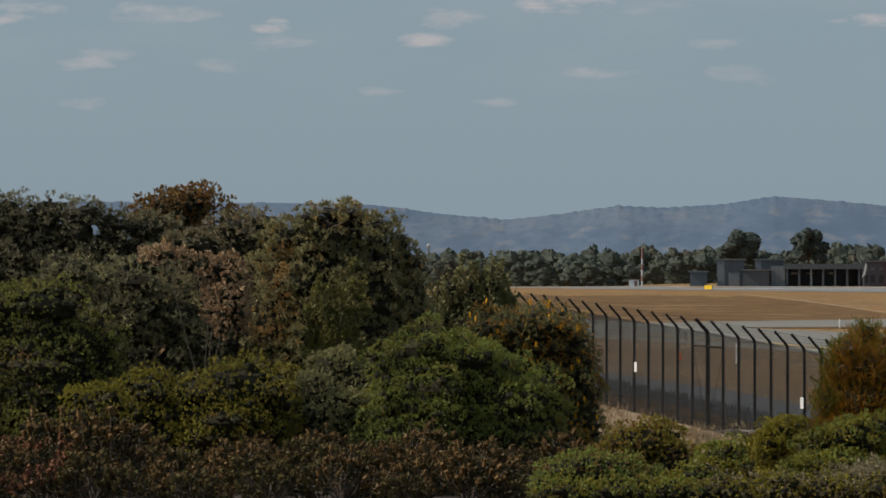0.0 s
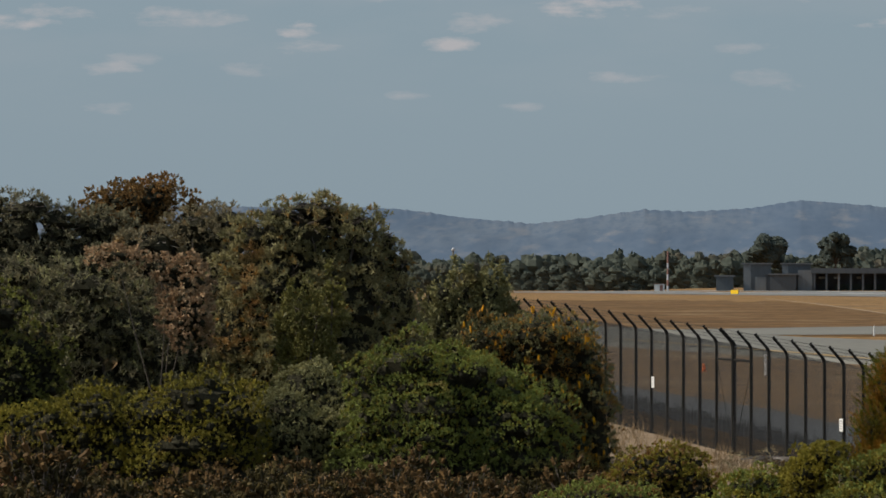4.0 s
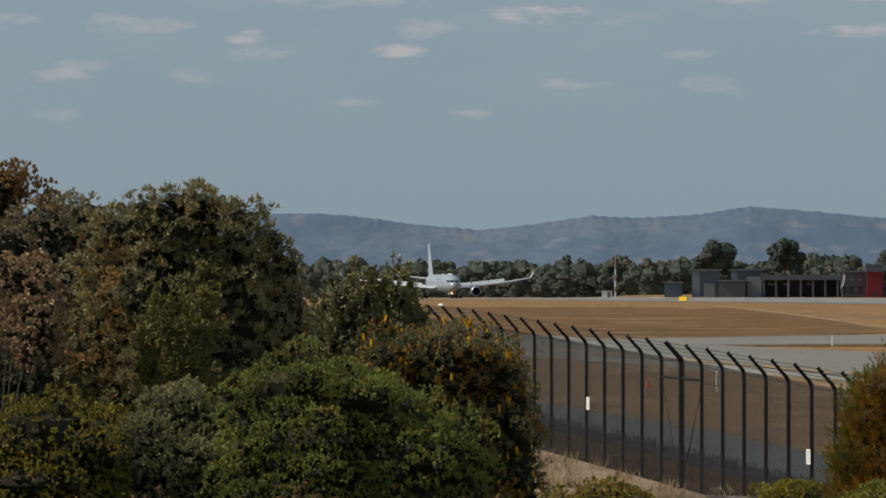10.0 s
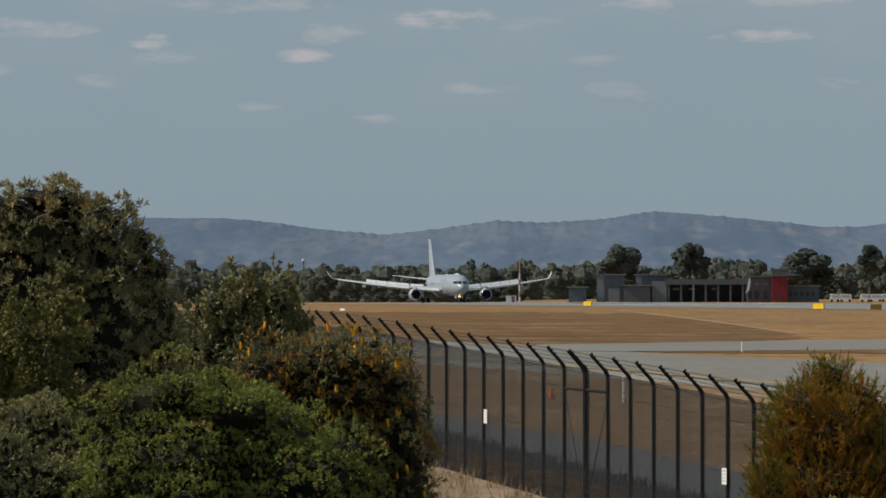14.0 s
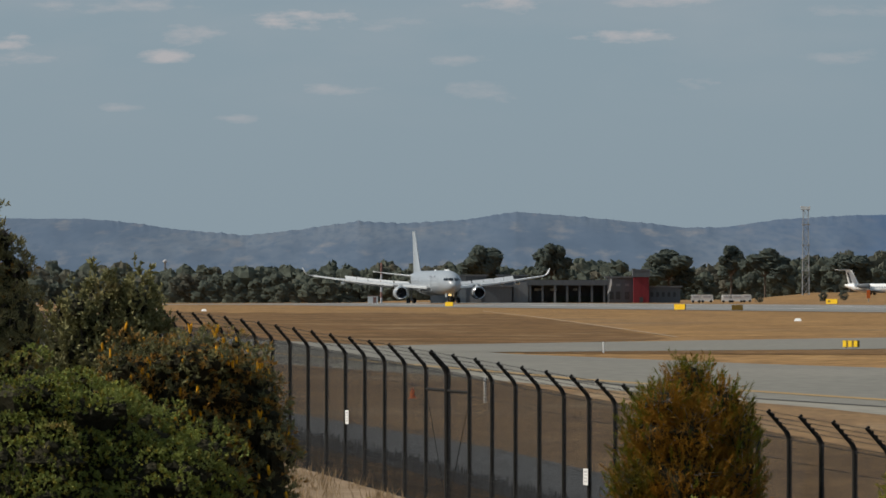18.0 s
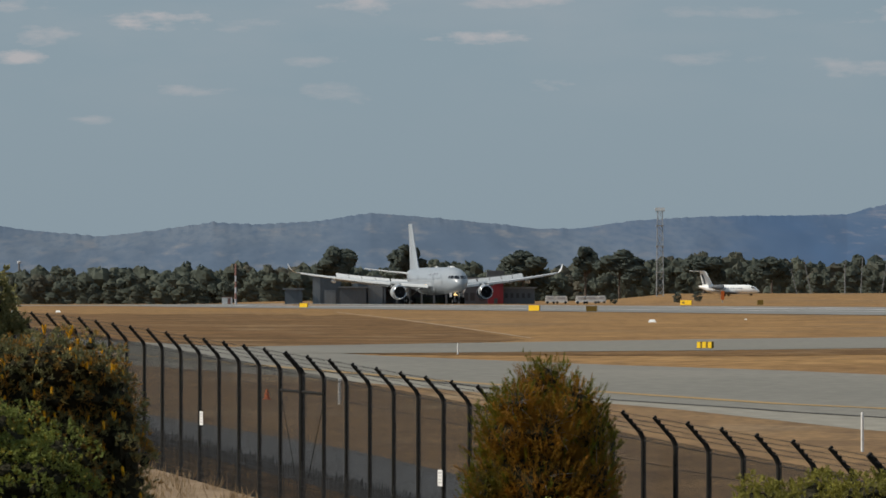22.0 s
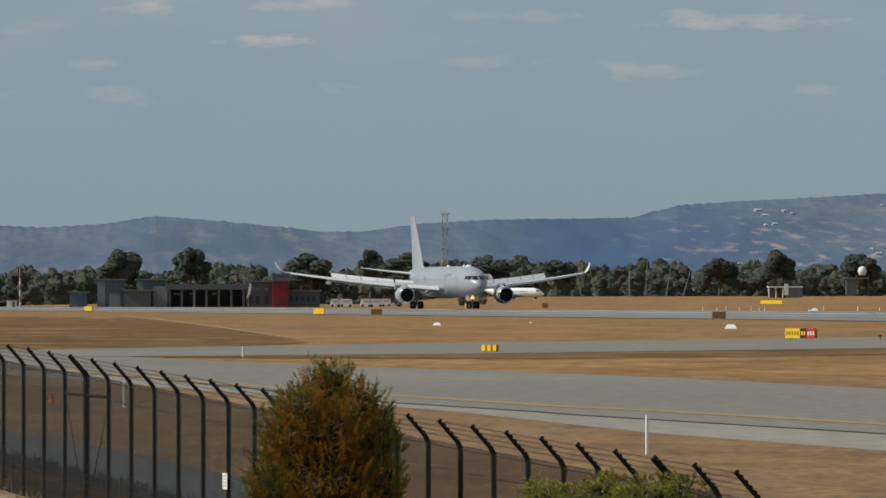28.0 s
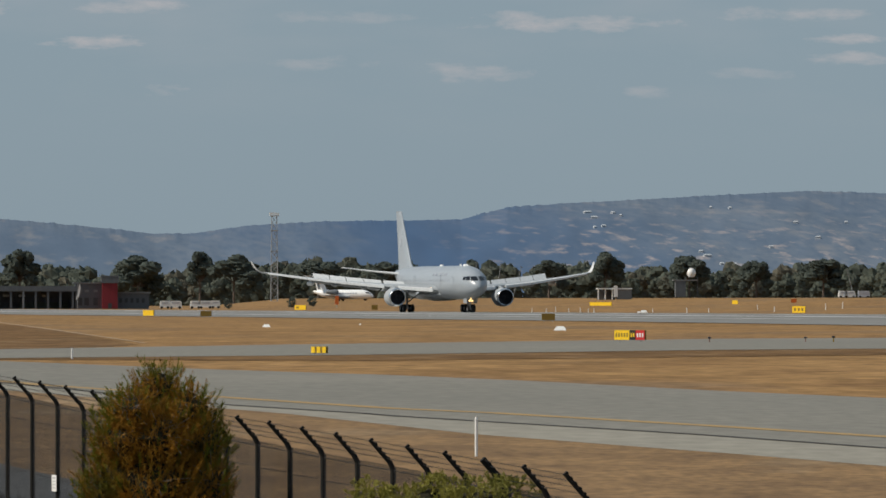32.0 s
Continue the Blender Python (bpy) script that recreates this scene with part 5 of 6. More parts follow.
LEFTGREEN = 110.0, [(-10.73, 1.29, 1.10, 0.65), (-11.73, 1.17, 0.75, 0.50), (-10.04, 1.04, 0.56, 0.56), (-12.73, 1.17, 0.75, 0.52), (-11.10, 0.54, 1.37, 0.50), (-13.85, 0.85, 0.87, 0.50)]
FARLEFT = 113.0, [(-15.38, 3.09, 1.03, 0.54), (-15.90, 2.45, 0.83, 0.64), (-14.61, 2.32, 0.90, 0.64), (-15.26, 1.74, 1.22, 0.64), (-16.41, 2.83, 0.64, 0.77)]
DARK = 116.5, [(-13.61, 3.60, 1.19, 0.79), (-12.68, 2.81, 1.32, 0.93), (-14.14, 2.41, 1.19, 0.79), (-11.69, 2.14, 1.13, 0.86), (-12.68, 1.61, 1.46, 0.66), (-10.83, 1.75, 1.06, 0.73), (-15.07, 3.86, 0.79, 0.53)]
PINK = 112.5, [(-11.35, 3.73, 0.54, 0.54), (-12.63, 4.24, 0.54, 0.26), (-11.23, 3.03, 0.54, 0.64), (-11.74, 4.05, 0.38, 0.26)]
LEFTTREE = 120.0, [(-16.34, 4.96, 1.16, 0.65), (-17.22, 5.07, 0.68, 0.57), (-15.52, 4.76, 0.65, 0.57), (-16.75, 4.21, 1.16, 0.68), (-14.50, 4.96, 0.61, 0.49), (-13.68, 4.89, 0.95, 0.52), (-14.29, 4.35, 1.16, 0.55), (-17.02, 5.26, 0.82, 0.55), (-16.00, 5.26, 0.75, 0.49), (-15.11, 5.21, 0.68, 0.46)]
BROWN_TREE = 122.0, [(-13.07, 5.43, 0.83, 0.44), (-12.65, 5.65, 0.44, 0.30), (-13.70, 5.23, 0.58, 0.42), (-11.81, 5.23, 0.35, 0.26)]
GREY = 118.0, [(-10.84, 4.91, 0.64, 0.46), (-11.51, 4.87, 0.54, 0.38), (-12.24, 4.47, 0.80, 0.47), (-11.24, 4.54, 0.64, 0.51), (-11.24, 3.73, 0.67, 0.74)]
CASU = 98.0, [(2.50, 2.33, 0.34, 0.26), (3.04, 2.33, 0.32, 0.25), (2.78, 2.50, 0.43, 0.33), (2.42, 2.20, 0.42, 0.37), (3.19, 2.25, 0.40, 0.36), (2.19, 1.76, 0.45, 0.48), (3.37, 1.76, 0.42, 0.52), (2.78, 1.84, 0.60, 0.58), (2.73, 1.20, 0.93, 0.60), (2.07, 1.20, 0.43, 0.49), (3.44, 1.20, 0.39, 0.54), (2.84, 0.64, 0.97, 0.45)]
LOW = 86.5, [(5.15, 1.22, 0.42, 0.30), (5.70, 1.32, 0.46, 0.32), (6.22, 1.32, 0.46, 0.30), (6.62, 1.24, 0.36, 0.27)]
R1 = 104.0, [(-1.92, 0.18, 0.71, 0.53), (-1.51, 0.36, 0.53, 0.41), (-2.40, -0.12, 0.59, 0.47), (-1.16, -0.12, 0.53, 0.47)]
R2 = 98.0, [(0.04, 0.02, 0.72, 0.47), (0.47, -0.23, 0.50, 0.45), (-0.48, -0.29, 0.56, 0.39)]
R3 = 95.0, [(2.43, 0.48, 0.65, 0.49), (1.85, 0.37, 0.49, 0.38), (2.93, 0.64, 0.54, 0.43), (2.29, -0.01, 0.86, 0.38)]
R4 = 97.0, [(-3.01, -0.19, 0.83, 0.44), (-3.62, -0.45, 0.55, 0.28), (-2.29, -0.25, 0.66, 0.42), (-1.74, -0.41, 0.55, 0.33)]
R5 = 96.5, [(1.15, 0.59, 0.44, 0.35), (0.84, 0.41, 0.33, 0.27)]
R6 = 95.0, [(1.42, -0.34, 0.54, 0.27), (0.94, -0.47, 0.43, 0.19)]
R7 = 92.5, [(2.44, -0.26, 0.63, 0.29), (2.96, -0.17, 0.42, 0.32)]
CLIMB = 112.5, [(-9.07, 3.25, 0.40, 0.79), (-8.37, 3.56, 0.27, 0.61), (-8.84, 2.67, 0.47, 0.44), (-9.31, 2.78, 0.37, 0.47), (-8.63, 3.09, 0.31, 0.52)]
R8 = 90.0, [(-3.10, -0.41, 0.61, 0.27), (-2.13, -0.41, 0.61, 0.29), (-1.11, -0.41, 0.61, 0.27)]
R9 = 91.0, [(-0.08, -0.44, 0.62, 0.27), (0.95, -0.44, 0.57, 0.25), (1.98, -0.45, 0.72, 0.27), (2.91, -0.42, 0.52, 0.27)]
TWIG = 106.0, [(0.26, 0.41, 0.84, 0.22), (1.23, 0.17, 0.48, 0.24)]

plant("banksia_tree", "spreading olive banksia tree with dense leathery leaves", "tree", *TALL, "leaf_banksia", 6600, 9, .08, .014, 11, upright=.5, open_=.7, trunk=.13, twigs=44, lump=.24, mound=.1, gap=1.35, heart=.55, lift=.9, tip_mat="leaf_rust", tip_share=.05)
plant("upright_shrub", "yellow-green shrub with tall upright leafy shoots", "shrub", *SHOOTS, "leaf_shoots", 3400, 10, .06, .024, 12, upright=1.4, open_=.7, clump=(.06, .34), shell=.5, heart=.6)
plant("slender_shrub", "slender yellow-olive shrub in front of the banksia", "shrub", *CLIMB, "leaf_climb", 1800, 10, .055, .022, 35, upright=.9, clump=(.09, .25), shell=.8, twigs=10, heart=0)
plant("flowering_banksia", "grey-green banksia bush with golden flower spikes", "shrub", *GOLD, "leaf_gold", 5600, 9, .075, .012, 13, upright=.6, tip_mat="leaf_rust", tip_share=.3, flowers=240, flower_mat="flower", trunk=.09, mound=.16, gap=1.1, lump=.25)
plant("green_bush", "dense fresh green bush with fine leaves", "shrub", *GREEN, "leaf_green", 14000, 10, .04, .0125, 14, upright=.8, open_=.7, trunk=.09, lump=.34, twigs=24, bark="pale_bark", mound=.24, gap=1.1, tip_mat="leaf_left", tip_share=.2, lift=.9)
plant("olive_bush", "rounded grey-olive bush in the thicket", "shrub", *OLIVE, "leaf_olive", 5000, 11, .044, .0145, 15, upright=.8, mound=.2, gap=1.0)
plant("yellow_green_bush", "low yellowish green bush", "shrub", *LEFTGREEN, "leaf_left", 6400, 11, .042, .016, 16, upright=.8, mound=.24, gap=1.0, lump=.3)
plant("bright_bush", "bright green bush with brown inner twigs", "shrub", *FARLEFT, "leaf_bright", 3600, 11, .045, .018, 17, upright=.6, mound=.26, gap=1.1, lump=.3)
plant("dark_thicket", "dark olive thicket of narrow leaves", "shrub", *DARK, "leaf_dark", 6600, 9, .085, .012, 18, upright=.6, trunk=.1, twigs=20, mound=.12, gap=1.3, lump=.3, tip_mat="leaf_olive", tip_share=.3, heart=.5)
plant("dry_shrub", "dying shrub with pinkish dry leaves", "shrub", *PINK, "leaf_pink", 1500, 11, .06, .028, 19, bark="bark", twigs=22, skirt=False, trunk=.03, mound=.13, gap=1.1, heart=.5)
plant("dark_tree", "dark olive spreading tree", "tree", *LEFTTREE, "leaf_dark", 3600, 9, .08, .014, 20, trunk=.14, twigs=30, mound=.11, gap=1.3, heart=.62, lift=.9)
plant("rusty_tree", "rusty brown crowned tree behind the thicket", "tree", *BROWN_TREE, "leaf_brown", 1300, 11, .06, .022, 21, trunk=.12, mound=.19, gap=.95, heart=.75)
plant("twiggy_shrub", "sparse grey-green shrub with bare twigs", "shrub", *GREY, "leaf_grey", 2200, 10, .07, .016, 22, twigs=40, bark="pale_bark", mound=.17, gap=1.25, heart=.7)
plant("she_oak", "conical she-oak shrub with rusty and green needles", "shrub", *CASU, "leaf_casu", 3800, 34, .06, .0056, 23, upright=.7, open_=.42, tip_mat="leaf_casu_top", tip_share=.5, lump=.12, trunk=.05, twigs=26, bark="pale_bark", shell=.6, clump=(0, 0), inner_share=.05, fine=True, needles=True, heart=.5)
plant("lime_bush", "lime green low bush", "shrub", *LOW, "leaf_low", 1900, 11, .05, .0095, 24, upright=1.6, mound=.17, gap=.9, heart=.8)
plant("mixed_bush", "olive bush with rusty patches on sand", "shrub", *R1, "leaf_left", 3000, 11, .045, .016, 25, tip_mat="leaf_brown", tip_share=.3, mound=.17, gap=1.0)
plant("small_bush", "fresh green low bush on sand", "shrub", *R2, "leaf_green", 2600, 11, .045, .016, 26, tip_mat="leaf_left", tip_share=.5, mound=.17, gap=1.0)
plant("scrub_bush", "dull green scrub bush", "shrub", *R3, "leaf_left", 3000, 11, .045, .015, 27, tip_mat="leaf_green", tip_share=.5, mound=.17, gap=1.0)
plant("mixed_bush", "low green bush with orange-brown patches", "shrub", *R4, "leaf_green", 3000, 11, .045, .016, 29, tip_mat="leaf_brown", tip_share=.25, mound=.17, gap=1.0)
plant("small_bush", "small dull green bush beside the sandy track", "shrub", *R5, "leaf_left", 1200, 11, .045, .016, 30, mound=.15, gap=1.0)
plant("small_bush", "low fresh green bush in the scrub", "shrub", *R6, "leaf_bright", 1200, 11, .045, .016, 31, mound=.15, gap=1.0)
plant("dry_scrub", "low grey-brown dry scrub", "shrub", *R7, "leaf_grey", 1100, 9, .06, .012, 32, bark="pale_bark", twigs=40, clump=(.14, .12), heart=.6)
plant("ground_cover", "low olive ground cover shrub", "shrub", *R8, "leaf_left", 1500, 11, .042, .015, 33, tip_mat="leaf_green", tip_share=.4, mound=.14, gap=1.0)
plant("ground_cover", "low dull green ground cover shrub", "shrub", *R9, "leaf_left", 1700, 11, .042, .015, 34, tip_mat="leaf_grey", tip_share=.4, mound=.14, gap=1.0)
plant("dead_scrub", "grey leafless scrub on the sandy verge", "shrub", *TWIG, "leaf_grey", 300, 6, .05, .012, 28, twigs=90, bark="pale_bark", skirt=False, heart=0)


def heath_shrub(seed, tip_mat, label):
    """A low heath shrub: separate upright shoots, each with a bottle-brush tip over dark leaves."""
    rng, nr = random.Random(seed), np.random.default_rng(seed)
    t = thing("heath_shrub", pose(0, 0, 0), label, "shrub", "heath shrubs in front of the thicket")
    n = 32
    ang, rad = nr.random(n) * 6.283, np.sqrt(nr.random(n)) * .68
    top = np.stack([np.cos(ang) * rad, np.sin(ang) * rad, .72 - .95 * rad ** 2 + nr.normal(size=n) * .1], 1)
    axis = unit(np.stack([top[:, 0] * 1.3, top[:, 1] * 1.3, np.full(n, .8)], 1) + nr.normal(size=(n, 3)) * .22)
    b = Build()
    for k in range(n):
        q = Vector(top[k])
        f = Vector((q.x * .25, q.y * .25, 0))
        m = f.lerp(q, .55) + Vector((rng.uniform(-.05, .05), rng.uniform(-.05, .05), 0))
        b.tube(f, m, .012, .009, n=4, caps=False)
        b.tube(m, q, .009, .006, n=4, caps=False)
    part("stem", b, M["bark"], t)
    for nm, mat, lo, hi, per, ln, wd, out in (("tip", tip_mat, -.05, .1, 16, .06, .026, .075), ("foliage", "leaf_heath", -.34, 0, 21, .12, .045, .1)):
        rep = np.repeat(np.arange(n), per)
        s = nr.random(len(rep)) * (hi - lo) + lo
        side = nr.normal(size=(len(rep), 3))
        side = unit(side - axis[rep] * (side * axis[rep]).sum(1)[:, None])
        taper = 1 - .6 * np.clip((s - lo) / (hi - lo), 0, 1) ** 2
        base = top[rep] + axis[rep] * s[:, None] + side * (out * taper * nr.random(len(rep)))[:, None]
        way = unit(axis[rep] * .75 + side * .8 + nr.normal(size=(len(rep), 3)) * .25)
        if nm == "tip":
            c = Build()
            for k in range(n):
                a, w = Vector(top[k]), Vector(axis[k])
                r = rng.uniform(.034, .052)
                h = rng.uniform(.05, .1)
                c.tube(a - w * .03, a + w * h, r * .85, r * .75, n=5)
            tagged(part("brush", c, M[tip_mat], t), "dry bottle-brush heads", kind="stuff")
        tagged(part(nm, leaf_mesh(nm, M[mat], base, way, ln * taper * (.7 + .5 * nr.random(len(rep))), np.full(len(rep), wd), rng=nr), None, t), "small stiff leaves", kind="stuff")
    return t


def plant_heath():
    kinds = [heath_shrub(40 + k, *q) for k, q in enumerate((("heath_tip", "low heath shrub with tan upright bottle-brush tips"), ("heath_pink", "low heath shrub with pinkish upright tips"), ("heath_olive", "low heath shrub with olive upright tips"), ("heath_tip", "low heath shrub with tan upright bottle-brush tips")))]
    rng = random.Random(77)
    spots = []
    for row, (y, x0, x1, step) in enumerate(((107.4, -17.2, -4.2, 1.1), (105.6, -17.2, -3.8, 1.1), (103.6, -17.2, -2.4, 1.1), (101.8, -17, -4.6, 1.1), (100.2, -17, -4.6, 1.1), (98.6, -16.8, -4.4, 1.1), (97.0, -16.6, -4.4, 1.1), (95.4, -16.4, -4.2, 1.15), (93.8, -16.2, -3.8, 1.15), (92.2, -16.2, -2.6, 1.2))):
        x = x0
        while x < x1:
            if row > 2 or rng.random() < .78:
                spots.append((x + rng.uniform(-.5, .5), y + rng.uniform(-.9, .9), row))
            x += step
    for i, (x, y, row) in enumerate(spots):
        m = pose(x, y, ground_z(x, y) - rng.uniform(-.05, .2) - (0.2 if x > -3 else 0), rng.uniform(-10, 10), rng.uniform(-10, 10), rng.uniform(0, 360)) @ Matrix.Scale(rng.uniform(.65, 1.25) * (1.5 if rng.random() < .08 else 1), 4)
        if i < 4:
            kinds[i].matrix_world = m
        else:
            twin = copy_thing(kinds[(1 if x < -13 and rng.random() < .6 else rng.choice((0, 2, 2, 3)))], m)
            twin.matrix_world = m


plant_heath()


def boulder(x, y, w, h, seed):
    """A weathered sandstone block half sunk in the sand."""
    nr = np.random.default_rng(seed)
    b = Build()
    rings = []
    for q, k in ((-.15, .9), (.15, 1.0), (.5, .96), (.8, .8), (.97, .45)):
        rings.append([(math.cos(a) * w / 2 * k * (1 + .16 * nr.normal()), math.sin(a) * w / 2 * k * (1 + .16 * nr.normal()), h * q) for a in [2 * math.pi * i / 11 for i in range(11)]])
    b.loft(rings)
    solid("boulder", b, M["sand"], "tan sandstone boulder among the scrub", "rock", m=pose(x, y, ground_z(x, y)))


boulder(0.72, 110.5, .46, .46, 61)
boulder(-6.1, 104.4, .4, .5, 62)


def straw():
    """Dry grass tufts on the sandy verge."""
    nr = np.random.default_rng(6)
    n = 260
    y = 100 + nr.random(n) * 60
    x = np.array([along(20.2, q) for q in y]) + nr.normal(size=n) * 1.0
    z = np.interp(y, KNOT_Y, KNOT_Z)
    rep = np.repeat(np.arange(n), 40)
    base = np.stack([x, y, z], 1)[rep] + nr.normal(size=(len(rep), 3)) * np.array([.12, .12, 0])
    way = unit(np.array([0, 0, 1.0]) + nr.normal(size=(len(rep), 3)) * .35)
    ob = new("straw", leaf_mesh("straw", M["dry_stem"], base, way, .12 + .25 * nr.random(len(rep)), np.full(len(rep), .012), rng=nr))
    tagged(ob, "dry straw tufts on the sandy verge", "grass", kind="stuff")


straw()

# ---- far woods ----


def crown_cards(points, size, nr):
    """Leaf clumps as small bent blades round the points."""
    n = len(points)
    way = unit(nr.normal(size=(n, 3)))
    return points, way, size * (.6 + .8 * nr.random(n)), size * (.5 + .5 * nr.random(n))


def crown_shell(lobes, per, size, nr):
    """Leaf sprays lying along the surface of rounded crown lobes (x, y, z, rx, ry, rz)."""
    L = np.array(lobes)
    which = np.repeat(np.arange(len(L)), per)
    d = unit(nr.normal(size=(len(which), 3)) + np.array([0, -.35, .35]))
    p = L[which, :3] + d * L[which, 3:6] * (.8 + .3 * nr.random(len(which)))[:, None]
    out = unit(d + nr.normal(size=d.shape) * .6)
    way = unit(np.cross(out, nr.normal(size=d.shape)))
    n = len(p)
    return p - way * (size * .4), way, size * (.6 + .8 * nr.random(n)), size * (.5 + .6 * nr.random(n)), out


def far_woods():
    nr = np.random.default_rng(3)
    lobes = []
    for row, (y, hmin, hmax) in enumerate(((2900, 7.5, 12.5), (3030, 11, 16), (3180, 13, 18.5))):
        u = -900
        while u < 2650:
            x = (u - 784) * y / PX
            g = (4.05 if u > 1290 else 1.65) + dip(x, y)
            h = (hmin + (hmax - hmin) * nr.random() ** 1.3) * (.96 - (.06 if u > 1500 else 0))
            r = h * (.19 + .16 * nr.random())
            yy = y + nr.normal() * 22
            top = g + h
            lobes.append((x, yy, top - r * .8, r * .9, r * .9, r * .85))
            for _ in range(3):
                q = r * (.4 + .35 * nr.random())
                lobes.append((x + nr.normal() * r * .7, yy - abs(nr.normal()) * r * .5, top - q - (.1 + nr.random()) * r, q, q, q * .9))
            z = top - r * 1.5
            while z > g - .3:
                lobes.append((x + nr.normal() * r * .5, yy - r * .2 * nr.random(), z, r * 1.1, r * .6, r * .75))
                z -= r * .85
            u += (12 + 14 * nr.random()) * (1.0 + .15 * row)
    *q, out = crown_shell(lobes, 22, .95, nr)
    ob = new("woodland", leaf_mesh("woodland", M["far_leaf"], *q, fold=.1, rng=nr, solids=lobes, fine=(9, 7), out=out, rugged=.75))
    tagged(ob, "belt of dark eucalypt woodland beyond the airfield", "woods", kind="stuff")


far_woods()


def far_tree(u, y, top, width, seed):
    """A tall tree that stands above the belt: u is its bearing, top its height."""
    nr = np.random.default_rng(seed)
    x = (u - 784) * y / PX
    g = ground_z(x, y)
    t = thing("tall_tree", pose(x, y, g), "tall dark eucalypt with a broad domed crown above the woodland", "tree", "tall trees above the woodland")
    h = top - g
    b = Build()
    b.tube((0, 0, 0), (0, 0, h * .6), .45, .25, n=8)
    nl = 22
    c = np.stack([nr.uniform(-.72, .72, nl) * width, nr.uniform(-.5, .5, nl) * width, np.zeros(nl)], 1)
    c[:, 2] = h * (.93 - .34 * (np.abs(c[:, 0]) / width) ** 1.6 - .4 * nr.random(nl) ** 1.3)
    rz = np.minimum(.12 * h, .3 * width) * (.8 + .4 * nr.random(nl))
    c[:, 2] = np.minimum(c[:, 2], h - rz * .8)
    for k in range(nl):
        b.tube((0, 0, h * .42), tuple(c[k]), .16, .07, n=5)
    part("trunk", b, M["bark"], t)
    lobes = [(*c[k], .33 * width * (.75 + .5 * nr.random()), .33 * width, rz[k]) for k in range(nl)]
    *q, out = crown_shell(lobes, 30, .7, nr)
    part("crown", leaf_mesh("crown", M["far_crown"], *q, fold=.1, rng=nr, solids=[(*l[:3], *(v * .95 for v in l[3:])) for l in lobes], fine=(16, 11), out=out, rugged=.6), None, t)


for k, (u, y, row, w) in enumerate(((787, 2850, 437, 9.5), (912, 2850, 430, 7.5), (1120, 2300, 445, 8.8), (1230, 2700, 432, 5.5), (1290, 2650, 443, 9.0), (1440, 2600, 447, 8.0), (1950, 2600, 437, 6.5), (2100, 2600, 443, 7.0), (2340, 2600, 445, 7.5), (1850, 2600, 452, 7.0), (2220, 2600, 450, 6.0), (1560, 2600, 455, 7))):
    top = EYE + (522 - row) * y / PX
    far_tree(u, y, top, w, 500 + k)


def at(u, y):
    return (u - 784) * y / PX


# ---- airfield things ----


def airfield_sign(u, y, w, h, faces, label, foot=0.12):
    """A low lit guidance sign: coloured faces in one frame on short legs. faces: (share, material, bars)."""
    x = at(u, y)
    z = ground_z(x, y) + (0.05 if y > 600 else 0.03)
    turn = -36 if faces[0][1] == "sign_yellow" else 0
    w /= math.cos(radians(turn))
    t = thing("airfield_sign", pose(x, y, z, 0, 0, turn), label, "sign", "guidance signs beside the pavements")
    b = Build()
    b.box((0, .06, foot + h / 2), (w + .015, .14, h + .015))
    part("casing", b, M["sign_ochre"], t)
    x0 = -w / 2
    for share, mat, bars in faces:
        pw = w * share
        c = Build()
        c.box((x0 + pw / 2, -.03, foot + h / 2), (pw - .02, .02, h))
        panel = part("panel", c, M[mat], t)
        if bars:
            d = Build()
            for k in range(bars):
                d.box((x0 + pw * (k + .8) / (bars + .6), -.045, foot + h / 2), (pw * .45 / bars, .008, h * .42))
            part("lettering", d, M["white" if mat in ("sign_red",) else ("sign_yellow" if mat == "sign_black" else "sign_ochre")], panel, "unreadable characters")
        x0 += pw
    for sx in (-w * .35, w * .35):
        c = Build()
        c.tube((sx, .06, -.05), (sx, .06, foot + .02), .03, n=8)
        part("leg", c, M["galv"], t)


airfield_sign(1441, 320, .62, .27, [(.26, "sign_yellow", 0), (.11, "sign_ochre", 0), (.26, "sign_yellow", 0), (.11, "sign_ochre", 0), (.26, "sign_yellow", 0)], "yellow three-panel guidance sign on dry grass", .05)
airfield_sign(1994, 401, 1.55, .52, [(.5, "sign_yellow", 5), (.2, "sign_black", 2), (.3, "sign_red", 3)], "yellow, black and red runway guidance sign", .1)
# an all-ochre panel paints the shade on a face turned from the sun
airfield_sign(1849, 698, 1.25, .62, [(1, "sign_ochre", 0)], "guidance sign at the runway edge, its shaded face painted ochre")
airfield_sign(1139, 916, 1.3, .66, [(.45, "sign_yellow", 0), (.55, "sign_yellow", 0)], "yellow two-panel guidance sign at the runway edge")
airfield_sign(1241, 885, 1.3, .62, [(1, "sign_ochre", 0)], "guidance sign beside the runway, its shaded face painted ochre")
airfield_sign(731, 1180, 1.25, .66, [(.5, "sign_yellow", 0), (.5, "sign_yellow", 0)], "yellow two-panel sign far along the runway")
airfield_sign(1408, 1500, 2.2, .95, [(.55, "sign_yellow", 1), (.45, "sign_yellow", 0)], "yellow sign beyond the runway")
airfield_sign(1540, 1500, 1.2, .95, [(1, "sign_ochre", 0)], "sign beyond the runway, its shaded face painted ochre")
airfield_sign(1942, 1500, 4.2, .7, [(.7, "sign_yellow", 0), (.3, "sign_yellow", 0)], "long low yellow sign beyond the runway")
airfield_sign(2296, 1130, 1.85, 1.0, [(1, "sign_yellow", 3)], "yellow guidance sign beyond the runway")
airfield_sign(2182, 1450, 1.0, .75, [(1, "sign_yellow", 0)], "small yellow sign on the far grass")
